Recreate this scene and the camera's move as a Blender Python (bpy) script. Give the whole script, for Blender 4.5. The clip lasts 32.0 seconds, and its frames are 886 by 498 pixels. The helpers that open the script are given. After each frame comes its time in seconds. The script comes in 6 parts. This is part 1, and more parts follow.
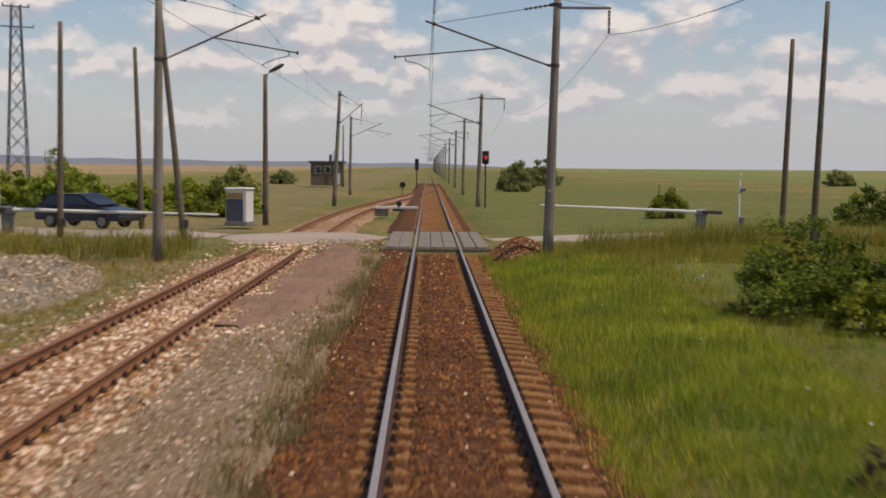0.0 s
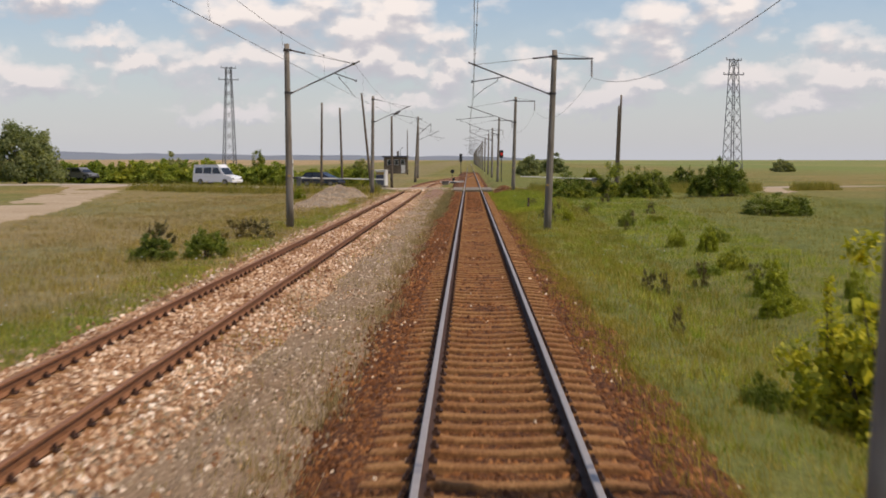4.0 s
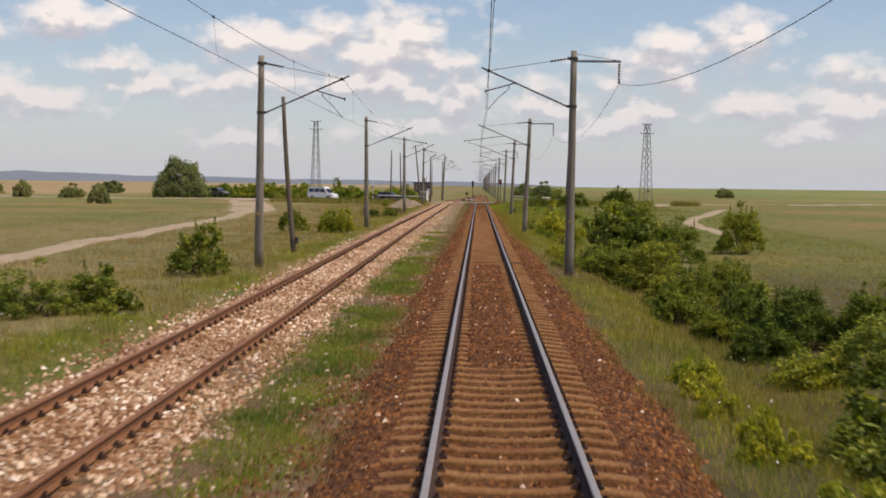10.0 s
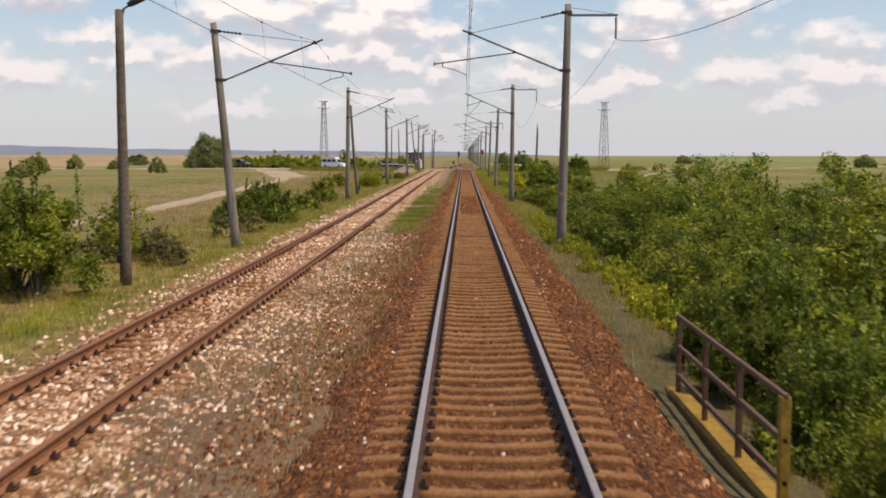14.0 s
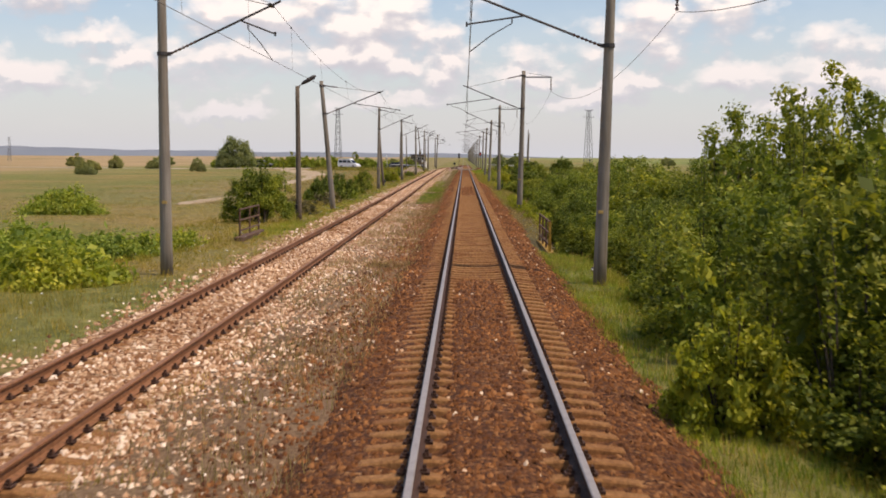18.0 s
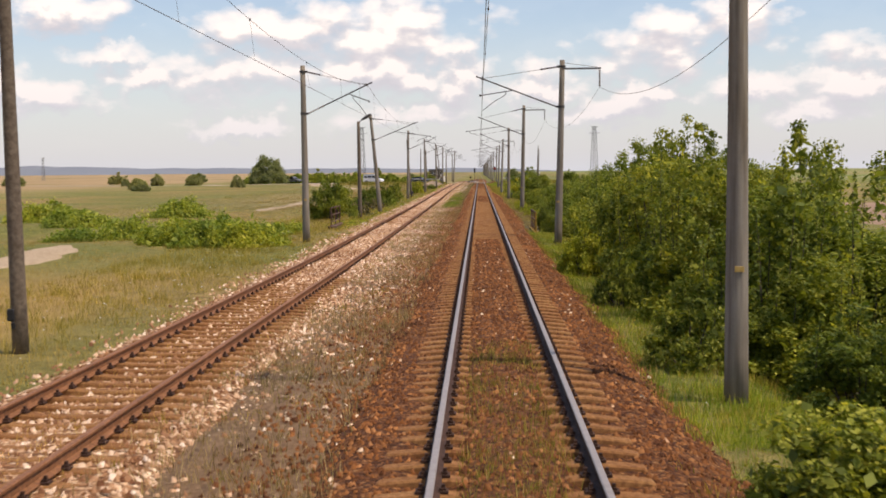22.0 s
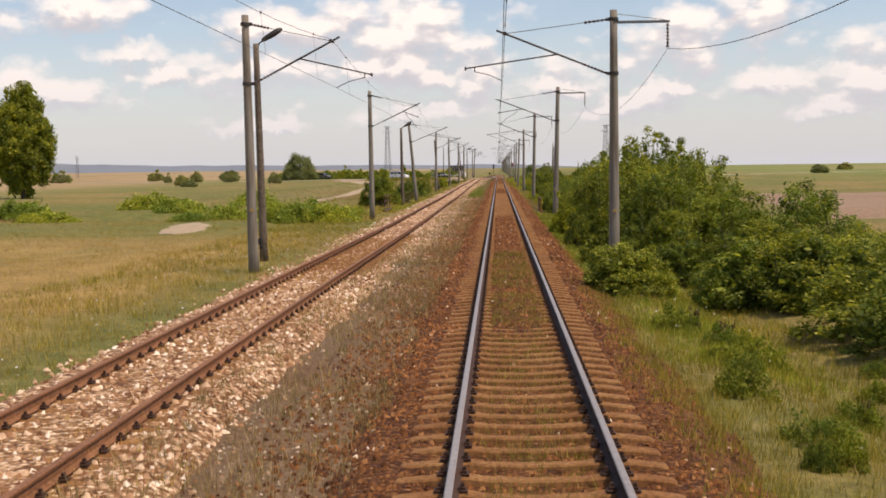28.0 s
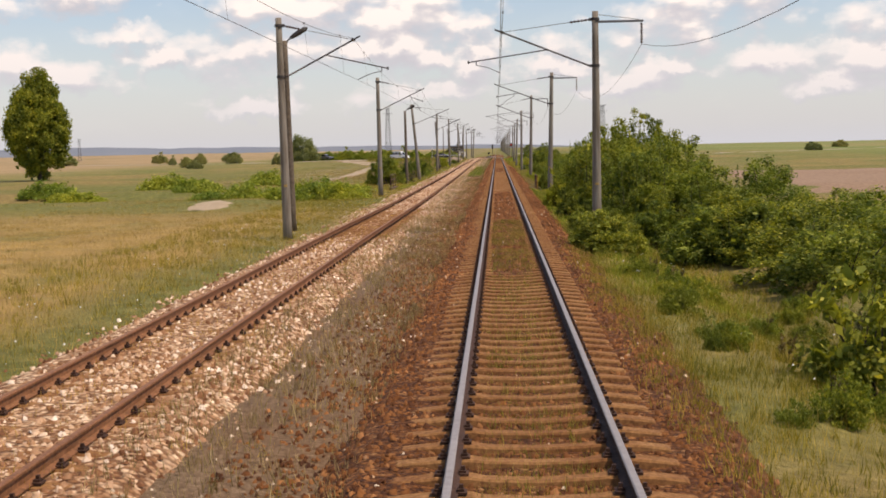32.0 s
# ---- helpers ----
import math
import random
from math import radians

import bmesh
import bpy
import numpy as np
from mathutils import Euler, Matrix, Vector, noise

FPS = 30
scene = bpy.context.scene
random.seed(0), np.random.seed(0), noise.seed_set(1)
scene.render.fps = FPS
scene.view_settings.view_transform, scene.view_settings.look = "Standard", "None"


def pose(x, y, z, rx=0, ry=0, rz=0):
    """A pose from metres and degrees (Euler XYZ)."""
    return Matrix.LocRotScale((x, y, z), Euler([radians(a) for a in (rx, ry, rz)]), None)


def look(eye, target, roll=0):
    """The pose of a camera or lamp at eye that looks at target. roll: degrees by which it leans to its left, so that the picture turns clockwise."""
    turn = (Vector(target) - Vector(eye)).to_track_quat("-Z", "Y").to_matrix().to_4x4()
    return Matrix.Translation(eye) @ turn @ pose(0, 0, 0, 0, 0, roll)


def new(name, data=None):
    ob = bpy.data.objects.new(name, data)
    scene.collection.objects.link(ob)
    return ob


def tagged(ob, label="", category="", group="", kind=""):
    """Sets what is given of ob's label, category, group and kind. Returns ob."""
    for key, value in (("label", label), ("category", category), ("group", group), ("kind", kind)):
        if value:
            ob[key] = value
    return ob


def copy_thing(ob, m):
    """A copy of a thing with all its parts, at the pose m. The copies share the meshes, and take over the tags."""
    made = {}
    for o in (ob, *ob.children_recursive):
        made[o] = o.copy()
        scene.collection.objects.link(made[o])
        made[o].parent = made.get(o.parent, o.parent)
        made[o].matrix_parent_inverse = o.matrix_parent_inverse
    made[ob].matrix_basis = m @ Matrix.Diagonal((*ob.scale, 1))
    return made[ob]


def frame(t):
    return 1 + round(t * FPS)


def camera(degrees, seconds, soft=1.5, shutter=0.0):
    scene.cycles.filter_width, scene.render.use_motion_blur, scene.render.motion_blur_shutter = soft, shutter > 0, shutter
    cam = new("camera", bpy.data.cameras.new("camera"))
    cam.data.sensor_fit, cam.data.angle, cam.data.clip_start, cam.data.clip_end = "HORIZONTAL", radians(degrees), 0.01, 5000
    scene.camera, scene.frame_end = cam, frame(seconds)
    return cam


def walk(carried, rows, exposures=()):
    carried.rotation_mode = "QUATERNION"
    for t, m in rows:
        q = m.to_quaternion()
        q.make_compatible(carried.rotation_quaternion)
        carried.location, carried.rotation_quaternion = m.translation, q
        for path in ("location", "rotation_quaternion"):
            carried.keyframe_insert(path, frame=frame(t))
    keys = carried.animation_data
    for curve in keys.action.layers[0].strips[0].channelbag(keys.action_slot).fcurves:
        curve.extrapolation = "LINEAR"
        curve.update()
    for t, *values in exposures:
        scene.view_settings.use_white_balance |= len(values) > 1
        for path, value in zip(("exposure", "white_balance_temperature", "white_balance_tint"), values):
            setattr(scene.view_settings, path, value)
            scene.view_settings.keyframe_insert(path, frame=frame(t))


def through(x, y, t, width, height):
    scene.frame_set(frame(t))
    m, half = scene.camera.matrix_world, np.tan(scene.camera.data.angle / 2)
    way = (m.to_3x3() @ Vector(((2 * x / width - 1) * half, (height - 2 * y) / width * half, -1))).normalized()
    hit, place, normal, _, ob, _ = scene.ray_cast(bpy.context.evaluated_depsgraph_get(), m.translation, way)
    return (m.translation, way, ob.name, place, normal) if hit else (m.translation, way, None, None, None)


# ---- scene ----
cam = camera(40.0, 32.0, 1.75, 0.28)
PATH = [
    (0.0, -0.312, 22.36, 2.680, 86.13, -0.45, -0.69),
    (0.5, -0.312, 13.51, 2.680, 86.00, -0.35, 0.32),
    (1.0, -0.312, 4.55, 2.680, 85.69, -0.51, 0.09),
    (1.5, -0.312, -4.19, 2.680, 86.72, -0.57, 0.20),
    (2.0, -0.312, -12.85, 2.680, 86.24, -0.07, -0.96),
    (2.5, -0.312, -21.21, 2.680, 86.14, 0.28, -0.47),
    (3.0, -0.312, -29.48, 2.680, 85.75, -0.71, -0.00),
    (3.5, -0.312, -37.50, 2.680, 85.74, -0.12, 0.66),
    (5.5, -0.312, -65.19, 2.680, 86.01, -0.62, 2.49),
    (6.0, -0.312, -71.97, 2.680, 85.83, 0.09, 1.99),
    (6.5, -0.312, -78.43, 2.680, 85.83, -0.32, 1.15),
    (7.0, -0.312, -85.00, 2.680, 85.32, -0.61, 0.01),
    (7.5, -0.312, -91.37, 2.680, 84.35, -0.61, -0.35),
    (8.0, -0.312, -97.66, 2.680, 83.97, -0.80, 0.38),
    (8.5, -0.312, -103.72, 2.680, 84.54, -0.41, 0.38),
    (9.0, -0.312, -109.70, 2.680, 85.93, -1.15, -2.07),
    (9.5, -0.312, -115.40, 2.680, 86.30, 0.01, 0.15),
    (10.0, -0.312, -121.02, 2.680, 86.98, -0.67, 1.69),
    (10.5, -0.312, -126.57, 2.680, 86.28, 0.32, 2.41),
    (11.0, -0.312, -132.14, 2.680, 85.25, -0.04, 0.79),
    (11.5, -0.312, -137.62, 2.680, 85.35, -0.27, 0.97),
    (12.0, -0.312, -142.93, 2.680, 85.48, -0.10, 0.25),
    (12.5, -0.312, -147.69, 2.680, 85.67, 0.13, 0.61),
    (13.0, -0.312, -152.53, 2.680, 85.98, 0.28, 0.88),
    (13.5, -0.312, -157.08, 2.680, 86.06, 0.11, 1.01),
    (14.0, -0.312, -161.62, 2.680, 85.58, -0.06, 0.99),
    (14.5, -0.312, -166.07, 2.680, 85.46, -0.14, 0.47),
    (15.0, -0.312, -170.43, 2.680, 85.42, -0.40, -0.11),
    (15.5, -0.312, -174.64, 2.680, 84.89, -0.26, 0.99),
    (17.5, -0.312, -189.31, 2.680, 85.97, 0.06, 1.14),
    (18.0, -0.312, -192.89, 2.680, 85.66, -0.21, 0.99),
    (18.5, -0.312, -196.26, 2.680, 85.73, -0.16, 0.87),
    (19.0, -0.312, -199.44, 2.680, 85.54, -0.44, 0.78),
    (19.5, -0.312, -202.45, 2.680, 85.42, -0.23, 0.99),
    (20.0, -0.312, -205.44, 2.680, 85.55, -0.29, 1.11),
    (20.5, -0.312, -208.26, 2.680, 85.73, -0.13, 1.10),
    (21.0, -0.312, -211.00, 2.680, 86.00, 0.45, 1.30),
    (21.5, -0.312, -213.55, 2.680, 86.19, 0.58, 1.69),
    (22.0, -0.312, -215.95, 2.680, 86.35, 0.53, 1.71),
    (22.5, -0.312, -218.19, 2.680, 86.13, 0.30, 1.70),
    (23.0, -0.312, -220.31, 2.680, 85.95, 0.58, 1.47),
    (23.5, -0.312, -222.34, 2.680, 85.86, 0.59, 1.58),
    (24.0, -0.312, -224.29, 2.680, 86.26, 0.37, 1.67),
    (24.5, -0.312, -226.09, 2.680, 86.03, 0.45, 1.39),
    (25.0, -0.312, -227.82, 2.680, 85.97, 0.52, 1.79),
    (25.5, -0.312, -229.47, 2.680, 86.17, 0.71, 2.23),
    (27.5, -0.312, -235.45, 2.680, 86.14, 0.52, 2.42),
    (28.0, -0.312, -236.73, 2.680, 86.19, 0.75, 2.59),
    (28.5, -0.312, -237.89, 2.680, 86.08, 0.69, 2.68),
    (29.0, -0.312, -239.00, 2.680, 85.96, 0.73, 2.45),
    (29.5, -0.312, -240.00, 2.680, 85.40, 0.71, 2.31),
    (30.0, -0.312, -240.86, 2.680, 85.35, 0.75, 2.40),
    (30.5, -0.312, -241.53, 2.680, 85.20, 0.80, 2.43),
    (31.0, -0.312, -242.13, 2.680, 85.20, 0.83, 2.56),
    (31.5, -0.312, -242.61, 2.680, 85.32, 0.88, 2.56),
    (32.0, -0.312, -243.00, 2.680, 85.27, 1.18, 2.53),
]
walk(cam, [(t, pose(*p)) for t, *p in PATH], [(0, -0.50, 6600, 14.8), (1, -0.38, 6600, 14.8), (3, -0.34, 6600, 14.8), (6, -0.18, 6500, 14.8), (7, -0.24, 6550, 15.8), (8, -0.01, 6650, 16.8), (9, 0.08, 6500, 14.8), (10, -0.28, 6500, 14.8), (11, -0.22, 6600, 15.8), (12, -0.13, 6600, 15.8), (14, -0.10, 6600, 16.3), (15, 0.01, 6700, 16.3), (18, -0.06, 6750, 16.8), (20, 0.06, 6750, 16.8), (25, -0.03, 6850, 16.8), (32, -0.06, 6850, 16.8)])

# ---- world, sun ----
SUN_TO = Vector((0.86, -0.30, 1.75)).normalized()
world = bpy.data.worlds.new("world")
scene.world = world
world.use_nodes = True
wn, wl = world.node_tree.nodes, world.node_tree.links
wn.clear()


def wnode(kind, **kw):
    n = wn.new(kind)
    for k, v in kw.items():
        n.inputs[k].default_value = v
    return n


sky = wn.new("ShaderNodeTexSky")
sky.sky_type = "NISHITA"
sky.sun_disc = False
sky.sun_elevation = math.asin(SUN_TO.z)
sky.sun_rotation = math.atan2(SUN_TO.x, SUN_TO.y)
sky.air_density, sky.dust_density, sky.ozone_density = 1.0, 0.6, 1.4
sky_dim = wn.new("ShaderNodeVectorMath")
sky_dim.operation = "SCALE"
sky_dim.inputs["Scale"].default_value = 0.135
wl.new(sky.outputs["Color"], sky_dim.inputs[0])
coord = wn.new("ShaderNodeTexCoord")
sep = wn.new("ShaderNodeSeparateXYZ")
wl.new(coord.outputs["Generated"], sep.inputs[0])


def wmath(op, a, b=0.0, clamp=False):
    n = wn.new("ShaderNodeMath")
    n.operation, n.use_clamp = op, clamp
    for i, v in enumerate((a, b)):
        if isinstance(v, (int, float)):
            n.inputs[i].default_value = v
        else:
            wl.new(v, n.inputs[i])
    return n.outputs[0]


def wramp(fac, stops):
    n = wn.new("ShaderNodeValToRGB")
    while len(n.color_ramp.elements) < len(stops):
        n.color_ramp.elements.new(0.5)
    for e, (p, c) in zip(n.color_ramp.elements, stops):
        e.position, e.color = p, (*c, 1)
    wl.new(fac, n.inputs[0])
    return n.outputs[0]


def cloud_noise(rise, scale, detail, rough, shift):
    """Cloud density over the sky's directions, billows wider than high."""
    comb = wn.new("ShaderNodeCombineXYZ")
    wl.new(wmath("ADD", sep.outputs["X"], shift), comb.inputs[0])
    wl.new(sep.outputs["Y"], comb.inputs[1])
    wl.new(wmath("MULTIPLY", wmath("ADD", sep.outputs["Z"], rise), 2.3), comb.inputs[2])
    n = wn.new("ShaderNodeTexNoise")
    n.inputs["Scale"].default_value, n.inputs["Detail"].default_value = scale, detail
    n.inputs["Roughness"].default_value = rough
    wl.new(comb.outputs[0], n.inputs["Vector"])
    return n.outputs["Fac"]


def billows(rise, scale, shift):
    """Rounded heads of cumulus: smooth cells, wider than high."""
    comb = wn.new("ShaderNodeCombineXYZ")
    wl.new(wmath("ADD", sep.outputs["X"], shift), comb.inputs[0])
    wl.new(sep.outputs["Y"], comb.inputs[1])
    wl.new(wmath("MULTIPLY", wmath("ADD", sep.outputs["Z"], rise), 1.5), comb.inputs[2])
    n = wn.new("ShaderNodeTexVoronoi")
    n.feature = "SMOOTH_F1"
    n.inputs["Scale"].default_value, n.inputs["Smoothness"].default_value = scale, 0.35
    n.inputs["Detail"].default_value, n.inputs["Roughness"].default_value = 2.5, 0.55
    wl.new(comb.outputs[0], n.inputs["Vector"])
    return wmath("SUBTRACT", 0.5, n.outputs["Distance"])


CLOUD_SHIFT = 2.15
# heads of cumulus: bearing and height over the horizon, half width and half height, in thousandths of a radian
HEADS = [(170, 100, 66, 19), (205, 106, 40, 20), (322, 91, 52, 16), (216, 63, 50, 15), (310, 62, 70, 14), (-281, 95, 36, 11),
         (-205, 77, 84, 20), (-180, 86, 42, 18), (-255, 72, 44, 12), (-120, 112, 130, 22), (-70, 118, 56, 22), (-16, 96, 30, 16),
         (46, 89, 26, 15), (-26, 66, 32, 13), (45, 64, 44, 11), (150, 58, 40, 9), (-345, 62, 50, 12), (-330, 130, 60, 15),
         (-45, 70, 40, 14), (-90, 86, 40, 14), (265, 48, 60, 10), (345, 55, 50, 11), (100, 45, 60, 9), (-190, 37, 36, 8), (-60, 45, 50, 9)]


def wvec(op, a, b):
    n = wn.new("ShaderNodeVectorMath")
    n.operation = op
    for i, v in enumerate((a, b)):
        if isinstance(v, tuple):
            n.inputs[i].default_value = v
        else:
            wl.new(v, n.inputs[i])
    return n


flat = wn.new("ShaderNodeCombineXYZ")
wl.new(sep.outputs["X"], flat.inputs[0])
wl.new(sep.outputs["Z"], flat.inputs[1])
ruffle = wn.new("ShaderNodeTexNoise")
ruffle.inputs["Scale"].default_value, ruffle.inputs["Detail"].default_value, ruffle.inputs["Roughness"].default_value = 26.0, 7.0, 0.62
wl.new(flat.outputs[0], ruffle.inputs["Vector"])
ruffled = wvec("MULTIPLY_ADD", ruffle.outputs["Color"], (0.052, 0.046, 0.0))
wl.new(flat.outputs[0], ruffled.inputs[2])
ahead = wmath("MULTIPLY", wmath("ADD", sep.outputs["Y"], 0.2), 4.0, True)


def heads(rise):
    """How deep in a head of cumulus a direction lies, 1 in its heart."""
    top = None
    for az, el, rx, ry in HEADS:
        c = (az / 1000 + 0.026, el / 1000 + 0.023 - rise, 0)
        off = wvec("MULTIPLY", wvec("SUBTRACT", ruffled.outputs[0], c).outputs[0], (900 / rx, 750 / ry, 0))
        d = wmath("SUBTRACT", 1.25, wvec("LENGTH", off.outputs[0], (0, 0, 0)).outputs["Value"])
        top = d if top is None else wmath("MAXIMUM", top, d)
    return wmath("MULTIPLY", wmath("MAXIMUM", top, -0.4), ahead)


def density(rise):
    broad = cloud_noise(rise, 9.0, 8.0, 0.56, CLOUD_SHIFT)
    round_heads = billows(rise, 21.0, CLOUD_SHIFT)
    return wmath("ADD", wmath("ADD", wmath("MULTIPLY", broad, 0.80), wmath("MULTIPLY", round_heads, 0.30)), wmath("MULTIPLY", heads(rise), 0.25))


dens = density(0.0)
above = density(0.012)
cover = wramp(dens, [(0.30, (0.04, 0.04, 0.04)), (0.42, (0.66, 0.66, 0.66)), (0.50, (1, 1, 1))])
lit = wmath("ADD", wmath("MULTIPLY", wmath("SUBTRACT", dens, above), 2.4), 0.5)
shade = wramp(lit, [(0.18, (0.62, 0.62, 0.66)), (0.42, (0.72, 0.71, 0.735)), (0.55, (0.87, 0.84, 0.82)), (0.70, (1.14, 1.06, 0.98))])
clouded = wn.new("ShaderNodeMixRGB")
wl.new(cover, clouded.inputs[0])
wl.new(sky_dim.outputs[0], clouded.inputs[1])
wl.new(shade, clouded.inputs[2])
haze = wn.new("ShaderNodeMixRGB")
haze.inputs[2].default_value = (0.66, 0.69, 0.74, 1)
wl.new(wramp(sep.outputs["Z"], [(0.0, (0.95, 0.95, 0.95)), (0.015, (0.75, 0.75, 0.75)), (0.06, (0.42, 0.42, 0.42)), (0.12, (0.06, 0.06, 0.06)), (0.3, (0, 0, 0))]), haze.inputs[0])
wl.new(clouded.outputs[0], haze.inputs[1])
bg = wnode("ShaderNodeBackground", Strength=1.0)
wl.new(haze.outputs[0], bg.inputs["Color"])
wout = wn.new("ShaderNodeOutputWorld")
wl.new(bg.outputs[0], wout.inputs["Surface"])

sun = new("sun", bpy.data.lights.new("sun", "SUN"))
sun.data.energy, sun.data.angle, sun.data.color = 4.0, radians(0.6), (1.0, 0.885, 0.72)
sun.matrix_world = look(SUN_TO * 100, (0, 0, 0))

# ---- materials ----


def material(name, rough=0.9, metal=0.0, spec=0.3):
    m = bpy.data.materials.new(name)
    m.use_nodes = True
    b = m.node_tree.nodes["Principled BSDF"]
    b.inputs["Roughness"].default_value = rough
    b.inputs["Metallic"].default_value = metal
    b.inputs["Specular IOR Level"].default_value = spec
    return m, m.node_tree.nodes, m.node_tree.links, b


def place_fac(n, l, scale, detail=4.0, rough=0.6):
    """Noise over the world's place, so that copies differ."""
    g = n.new("ShaderNodeNewGeometry")
    t = n.new("ShaderNodeTexNoise")
    t.inputs["Scale"].default_value, t.inputs["Detail"].default_value, t.inputs["Roughness"].default_value = scale, detail, rough
    l.new(g.outputs["Position"], t.inputs["Vector"])
    return t.outputs["Fac"]


def ramp(n, l, fac, stops):
    r = n.new("ShaderNodeValToRGB")
    while len(r.color_ramp.elements) < len(stops):
        r.color_ramp.elements.new(0.5)
    for e, (p, c) in zip(r.color_ramp.elements, stops):
        e.position, e.color = p, (*c, 1)
    l.new(fac, r.inputs[0])
    return r.outputs["Color"]


def mix(n, l, fac, a, b, mode="MIX"):
    m = n.new("ShaderNodeMixRGB")
    m.blend_type = mode
    for i, v in enumerate((fac, a, b)):
        if isinstance(v, (int, float)):
            m.inputs[i].default_value = v
        elif isinstance(v, tuple):
            m.inputs[i].default_value = (*v, 1)
        else:
            l.new(v, m.inputs[i])
    return m.outputs["Color"]


def bump(n, l, b, height, strength=0.4, dist=0.02):
    k = n.new("ShaderNodeBump")
    k.inputs["Strength"].default_value, k.inputs["Distance"].default_value = strength, dist
    l.new(height, k.inputs["Height"])
    l.new(k.outputs["Normal"], b.inputs["Normal"])


def island(n):
    return n.new("ShaderNodeNewGeometry").outputs["Random Per Island"]


def speckled(name, stops, rough=0.9, big=0.5, fine=30.0, bump_s=0.3, metal=0.0, dirt=(0.5, 0.45, 0.4), dirt_amt=0.5, spec=0.3):
    """Fine grain on a broad stain: paint, concrete, timber, rust."""
    m, n, l, b = material(name, rough, metal, spec)
    f = place_fac(n, l, fine, 6.0)
    col = ramp(n, l, f, stops)
    stain = ramp(n, l, place_fac(n, l, big, 5.0), [(0.35, (1, 1, 1)), (0.75, dirt)])
    col = mix(n, l, dirt_amt, col, stain, "MULTIPLY")
    l.new(col, b.inputs["Base Color"])
    if bump_s:
        bump(n, l, b, f, bump_s, 0.01)
    return m


def by_island(name, stops, rough=0.9, patch=None):
    """Each loose piece takes a colour of its own; broad patches tint it."""
    m, n, l, b = material(name, rough)
    col = ramp(n, l, island(n), stops)
    if patch:
        tint = ramp(n, l, place_fac(n, l, patch[0], 3.0), [(0.35, patch[1]), (0.65, patch[2])])
        col = mix(n, l, 1.0, col, tint, "MULTIPLY")
    f = place_fac(n, l, 60.0, 3.0)
    col = mix(n, l, 0.35, col, ramp(n, l, f, [(0.3, (0.55, 0.5, 0.45)), (0.7, (1.3, 1.3, 1.3))]), "MULTIPLY")
    l.new(col, b.inputs["Base Color"])
    return m


def foliage(name, stops, through=0.42, patch=(0.35, (0.75, 0.8, 0.7), (1.15, 1.1, 1.0))):
    m, n, l, b = material(name, 0.60, 0.0, 0.22)
    col = ramp(n, l, island(n), stops)
    tint = ramp(n, l, place_fac(n, l, patch[0], 3.0), [(0.35, patch[1]), (0.68, patch[2])])
    col = mix(n, l, 1.0, col, tint, "MULTIPLY")
    own = n.new("ShaderNodeObjectInfo")
    col = mix(n, l, 0.7, col, ramp(n, l, own.outputs["Random"], [(0.0, (0.68, 0.78, 0.74)), (0.5, (1, 1, 1)), (1.0, (1.30, 1.15, 0.85))]), "MULTIPLY")
    l.new(col, b.inputs["Base Color"])
    tr = n.new("ShaderNodeBsdfTranslucent")
    l.new(mix(n, l, 1.0, col, (1.5, 1.45, 0.7), "MULTIPLY"), tr.inputs["Color"])
    ms = n.new("ShaderNodeMixShader")
    ms.inputs[0].default_value = through
    l.new(b.outputs[0], ms.inputs[1])
    l.new(tr.outputs[0], ms.inputs[2])
    l.new(ms.outputs[0], n["Material Output"].inputs["Surface"])
    return m


def streaked(name):
    """Old spun concrete: faint grain, rain streaks down the length, blotches."""
    m, n, l, b = material(name, 0.85)
    g = n.new("ShaderNodeNewGeometry")
    mp = n.new("ShaderNodeMapping")
    mp.inputs["Scale"].default_value = (14.0, 14.0, 0.7)
    l.new(g.outputs["Position"], mp.inputs["Vector"])
    t = n.new("ShaderNodeTexNoise")
    t.inputs["Scale"].default_value, t.inputs["Detail"].default_value = 1.0, 5.0
    l.new(mp.outputs["Vector"], t.inputs["Vector"])
    col = ramp(n, l, t.outputs["Fac"], [(0.32, (0.17, 0.145, 0.118)), (0.55, (0.255, 0.225, 0.185)), (0.75, (0.32, 0.29, 0.245))])
    col = mix(n, l, 0.6, col, ramp(n, l, place_fac(n, l, 0.8, 4.0), [(0.35, (1.05, 1.03, 1.0)), (0.7, (0.70, 0.62, 0.50))]), "MULTIPLY")
    f = place_fac(n, l, 45.0, 4.0)
    col = mix(n, l, 0.25, col, ramp(n, l, f, [(0.3, (0.7, 0.7, 0.7)), (0.7, (1.2, 1.2, 1.2))]), "MULTIPLY")
    l.new(col, b.inputs["Base Color"])
    bump(n, l, b, f, 0.15, 0.01)
    return m


